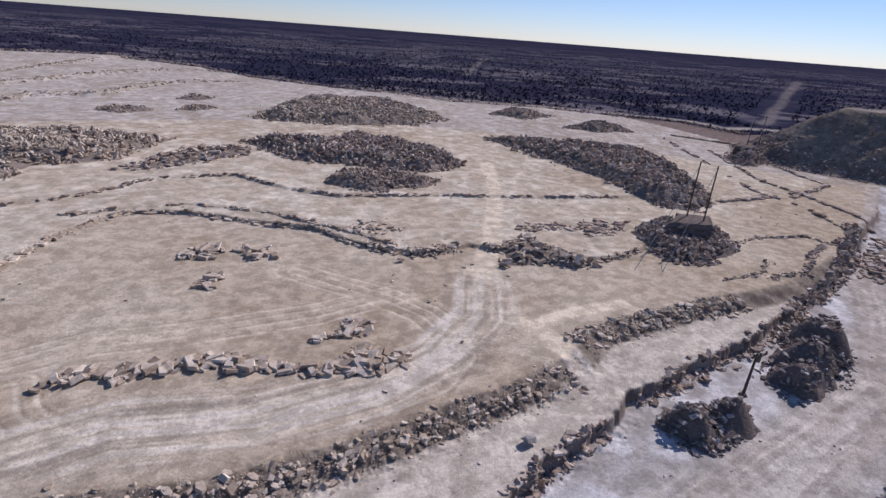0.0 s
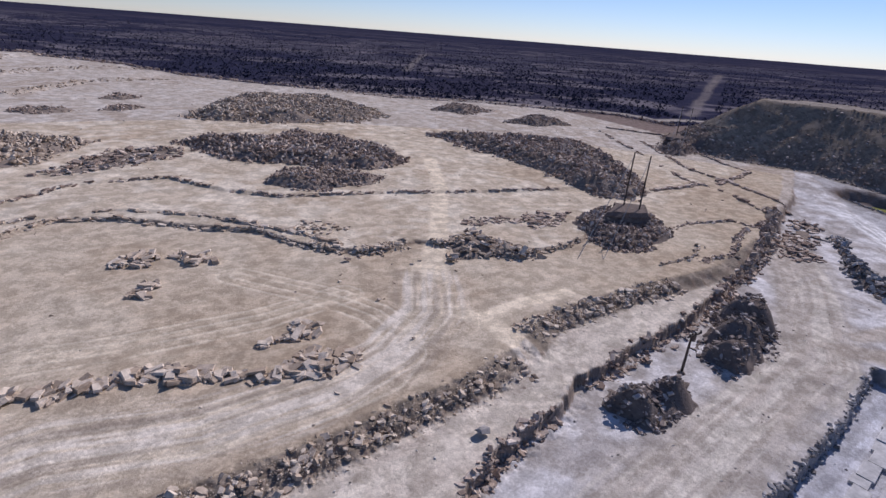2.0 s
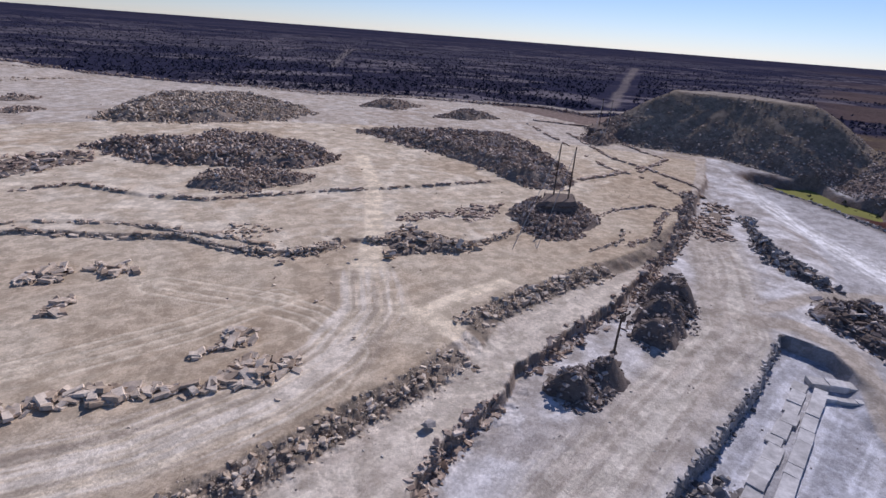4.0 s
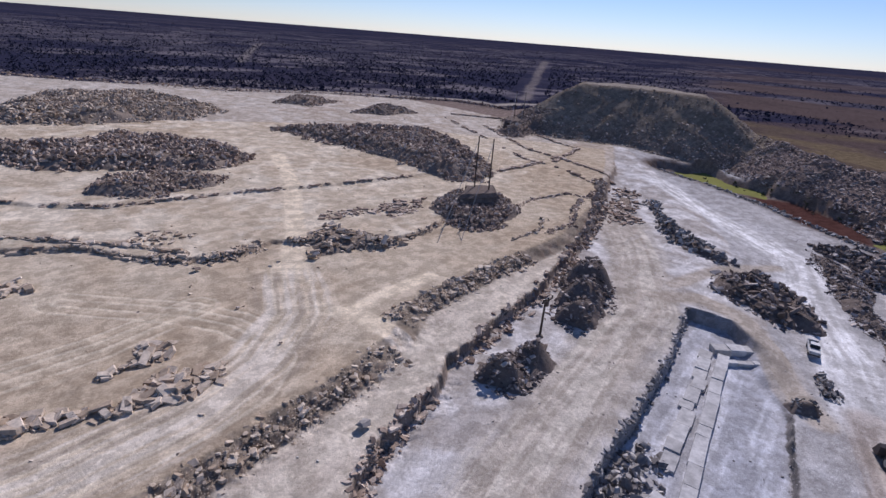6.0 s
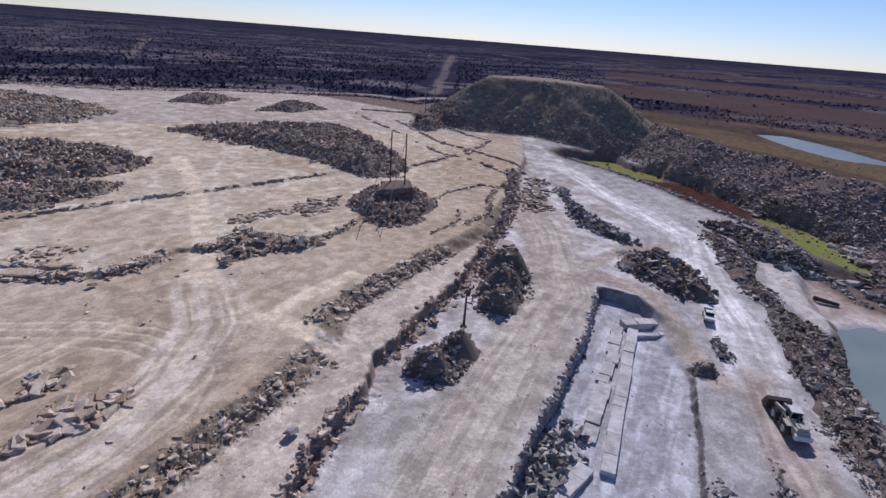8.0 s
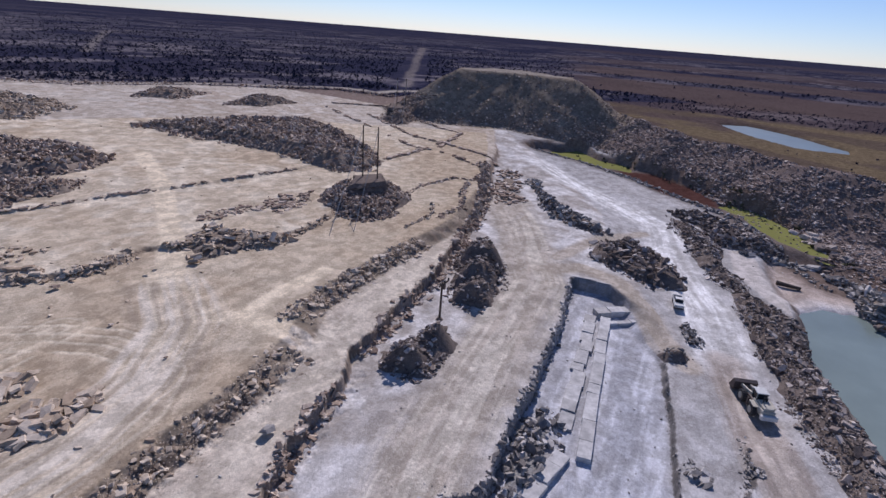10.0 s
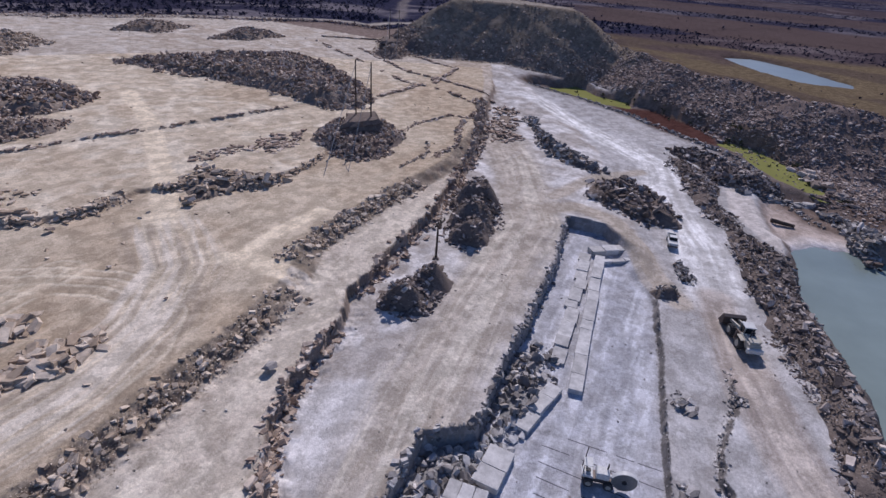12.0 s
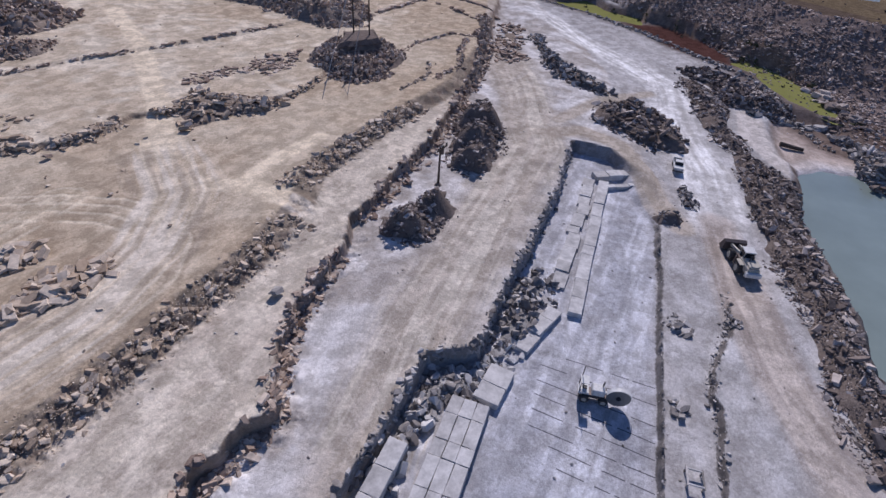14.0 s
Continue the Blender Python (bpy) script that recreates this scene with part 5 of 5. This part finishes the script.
def rock_saw(x, y, heading):
    ob = thing("rock_saw", x, y, height(x, y) + 0.02, "white wheeled rock saw with a large blade on the pit floor", "rock saw")
    ob.rotation_euler = (0, 0, heading)
    for wx in (-1.3, 0.9):
        for wy in (-0.85, 0.85):
            wheel(ob, wx, wy, 0.55, 0.42)
    piece("chassis", lambda bm: box(bm, (3.6, 1.3, 0.5), (-0.2, 0, 0.8), bevel=0.06), STEEL, ob)
    piece("engine_box", lambda bm: box(bm, (1.5, 1.3, 0.9), (0.2, 0, 1.5), bevel=0.1), WHITEPAINT, ob)
    piece("operator_deck", lambda bm: box(bm, (1.3, 1.4, 0.3), (-1.5, 0, 1.2), bevel=0.05), WHITEPAINT, ob)
    piece("seat", lambda bm: (box(bm, (0.5, 0.5, 0.14), (-1.4, 0, 1.6), bevel=0.03), box(bm, (0.12, 0.5, 0.6), (-1.65, 0, 1.9), bevel=0.03)), BLACKPAINT, ob)
    piece("canopy", lambda bm: box(bm, (1.0, 1.3, 0.08), (-1.6, 0.1, 2.75), bevel=0.02), WHITEPAINT, ob)
    for py in (-0.5, 0.6):
        piece("canopy_post", lambda bm: tube(bm, 0.05, 1.5, (-2.0, py, 2.0)), STEEL, ob)
    piece("mast", lambda bm: tube(bm, 0.05, 2.6, (-1.9, 0.65, 3.2), segments=8), STEEL, ob)
    piece("exhaust", lambda bm: tube(bm, 0.09, 0.9, (0.7, 0.3, 2.3)), BLACKPAINT, ob)
    piece("blade_arm", lambda bm: box(bm, (2.2, 0.35, 0.4), (1.8, -0.3, 1.5), 0, 0.1, 0, 0.04), WHITEPAINT, ob)

    def disc(bm):
        tube(bm, 1.42, 0.06, (0, 0, 0), "Y", 80)
        for v in bm.verts:
            if int(round(math.atan2(v.co.z, v.co.x) / math.tau * 80)) % 2:
                v.co.x, v.co.z = v.co.x * 0.95, v.co.z * 0.95
    blade = piece("blade", disc, WIRE, ob, "large toothed steel disc")
    blade.location = (2.5, -0.65, 1.5)
    piece("hub", lambda bm: tube(bm, 0.28, 0.3, (0, 0, 0), "Y", 14), BLACKPAINT, blade)

    def guard(bm):
        for k in range(9):
            a = 0.25 + k / 9 * 2.7
            box(bm, (0.5, 0.5, 0.06), (2.5 + 1.5 * math.cos(a), -0.65, 1.5 + 1.5 * math.sin(a)), ry=-a + 1.57)
    piece("blade_guard", guard, WHITEPAINT, ob)


def pickup(x, y, heading):
    ob = thing("pickup_truck", x, y, height(x, y) + 0.02, "white pickup truck parked beside dark rubble", "truck")
    ob.rotation_euler = (0, 0, heading)
    for wx in (-1.7, 1.75):
        for wy in (-0.85, 0.85):
            wheel(ob, wx, wy, 0.4, 0.28)

    def body(bm):
        box(bm, (1.6, 1.9, 0.55), (1.9, 0, 0.95), bevel=0.12)
        box(bm, (1.9, 1.9, 0.6), (0.25, 0, 0.85), bevel=0.08)
        box(bm, (2.1, 0.1, 0.55), (-1.7, 0.9, 0.95), bevel=0.03)
        box(bm, (2.1, 0.1, 0.55), (-1.7, -0.9, 0.95), bevel=0.03)
        box(bm, (0.1, 1.9, 0.55), (-2.72, 0, 0.95), bevel=0.03)
    piece("body", body, WHITEPAINT, ob)
    piece("bed_floor", lambda bm: box(bm, (2.1, 1.75, 0.1), (-1.7, 0, 0.7)), BLACKPAINT, ob, "dark bed liner")
    cab = piece("cab", lambda bm: box(bm, (1.7, 1.65, 0.6), (0.2, 0, 1.45), bevel=0.14), DARKGLASS, ob, "dark windows")
    piece("roof", lambda bm: box(bm, (1.25, 1.5, 0.08), (0.15, 0, 1.79), bevel=0.03), WHITEPAINT, cab)
    piece("bumper", lambda bm: box(bm, (0.15, 1.9, 0.2), (2.75, 0, 0.6), bevel=0.03), STEEL, ob)
    for sy in (-0.7, 0.7):
        piece("headlight", lambda bm: box(bm, (0.06, 0.35, 0.18), (2.71, sy, 1.0)), WIRE, ob)


wheel_loader(78.9, 25.8, math.atan2(0.76, 0.65))
rock_saw(39.6, 20.6, math.atan2(-0.72, 0.70))
pickup(98.4, 52.2, math.atan2(0.62, 0.78) + math.pi)


def steel_trestle(x, y, turn):
    ob = thing("steel_trestle", x, y, height(x, y), "low grey steel trestle on the quarry floor", "trestle")
    ob.rotation_euler = (0, 0, turn)
    for sy in (-0.8, 0.8):
        piece("rail", lambda bm: box(bm, (2.2, 0.18, 0.18), (0, sy, 0.7), bevel=0.02), GREYST, ob)
        for sx in (-0.9, 0.9):
            piece("leg", lambda bm: box(bm, (0.16, 0.16, 0.75), (sx, sy, 0.35)), GREYST, ob)
    for sx in (-0.9, 0.9):
        piece("crossbar", lambda bm: box(bm, (0.16, 1.6, 0.16), (sx, 0, 0.72), bevel=0.02), PALEST, ob)


steel_trestle(40.0, 7.4, 0.7)
for x, y, n, s in ((46.2, 13.9, 6, 1.3), (58.2, 22.4, 7, 1.9), (64.5, 18.6, 9, 1.2)):
    stone_pile([(x - s, y - s), (x + s, y - s * 0.8), (x + s, y + s), (x - s * 0.8, y + s)], n * 3, 0.4, 1.8, 0.25, 1, int(x), "few loose grey slabs on the floor", "slab_heap", "slab", n * 3, (GREYST, GREYST_I), SPOIL, 0.3, "slab heaps", 0.5)


def fallen_log(a, b, radius):
    a, b = Vector((*a, height(*a) + radius * 0.8)), Vector((*b, height(*b) + radius * 0.8))
    bm = bmesh.new()
    r = bmesh.ops.create_cone(bm, cap_ends=True, segments=10, radius1=radius, radius2=radius * 0.75, depth=(b - a).length)
    for v in bm.verts:
        v.co += Vector((random.uniform(-0.06, 0.06), random.uniform(-0.06, 0.06), 0))
    ob = new("log", finish("log", bm, WOOD))
    ob.matrix_basis = Matrix.Translation((a + b) / 2) @ (b - a).to_track_quat("Z", "Y").to_matrix().to_4x4()
    tagged(ob, "dark weathered log lying on the tan flat", "log")


fallen_log((137.0, 49.8), (140.1, 45.4), 0.55)


# ---- brush ----
def clump_shape(seed):
    """One bush as a spray of small twiggy leaves round a short stem."""
    r = np.random.default_rng(seed)
    v, f = [], []
    for k in range(7):
        c = r.normal(0, 1, 3) * (0.36, 0.36, 0.26) + (0, 0, 0.5)
        a, b = r.normal(0, 0.24, 3), r.normal(0, 0.24, 3)
        i = len(v)
        v += [c - a - b * 0.5, c + a - b * 0.5, c + b, c + (a + b) * 0.2 + r.normal(0, 0.2, 3)]
        f += [(i, i + 1, i + 2), (i, i + 1, i + 3)]
    return np.array(v), np.array(f)


def bushes(name, xs, ys, sizes, material, label, category="brush"):
    shapes = [clump_shape(400 + k) for k in range(10)]
    z = land(xs, ys)
    vs, fs, base = [], [], 0
    for i in range(len(xs)):
        v, f = shapes[i % 10]
        a = rng.random() * 6.28
        ca, sa = math.cos(a), math.sin(a)
        m = np.array(((ca, -sa, 0), (sa, ca, 0), (0, 0, 1)))
        vs.append((v * sizes[i]) @ m.T + (xs[i], ys[i], z[i] - 0.1 * sizes[i]))
        fs.append(f + base)
        base += len(v)
    tagged(new(name, mesh_from(name, np.vstack(vs), np.vstack(fs), material)), label, category, kind="stuff")


def brushland():
    n = 190000
    head = np.radians(-58 + 155 * rng.random(n))
    r = 200 * (14.0 ** rng.random(n))
    x, y = r * np.sin(head), r * np.cos(head)
    rim, _ = beside(x, y, RIM_LINE)
    crest, _ = beside(x, y, CREST_LINE)
    q = x * 0.87 + y * 0.5
    farm = (np.degrees(head) > 47) & (((q > 245) & (q < 500)) | ((q > 610) & (q < 850)) | ((q > 950) & (q < 1240)) | ((q > 1420) & (q < 1850)))
    strip, _ = beside(x, y, STRIP)
    keep = (rim > 4) | ((crest > 40) & (x > 260))
    keep &= ~farm | (rng.random(n) < 0.012)
    keep &= (np.abs(strip) > 17) & (within(x, y, HILL) < -44) & (np.abs(rim - 34) > 8) & (within(x, y, BLUE_POND) < -14)
    keep &= fbm(x, y, 60, 3, 140) + 0.5 * rng.random(n) > 0.55
    x, y, rim = x[keep][:42000], y[keep][:42000], rim[keep][:42000]
    s = (0.9 + 1.9 * rng.random(len(x)) ** 2) * np.where(rim < 36, 0.7, 1.0)
    bushes("winter_brush", x, y, s, HAZED_TWIGS, "dense leafless winter brush across the plain, coloured with blue haze")


brushland()


def ditch_shrubs():
    k = 40
    u = rng.random(k) * (len(CHANNEL) - 1)
    i = u.astype(int)
    p = np.array(CHANNEL)
    q = p[i] + (p[i + 1] - p[i]) * (u - i)[:, None] + rng.normal(0, 1, (k, 2)) * 3 + (8, 2)
    bushes("ditch_shrubs", q[:, 0], q[:, 1], 0.8 + 1.8 * rng.random(k) ** 2, SHRUB, "low dark green and brown shrubs along the ditch")


ditch_shrubs()
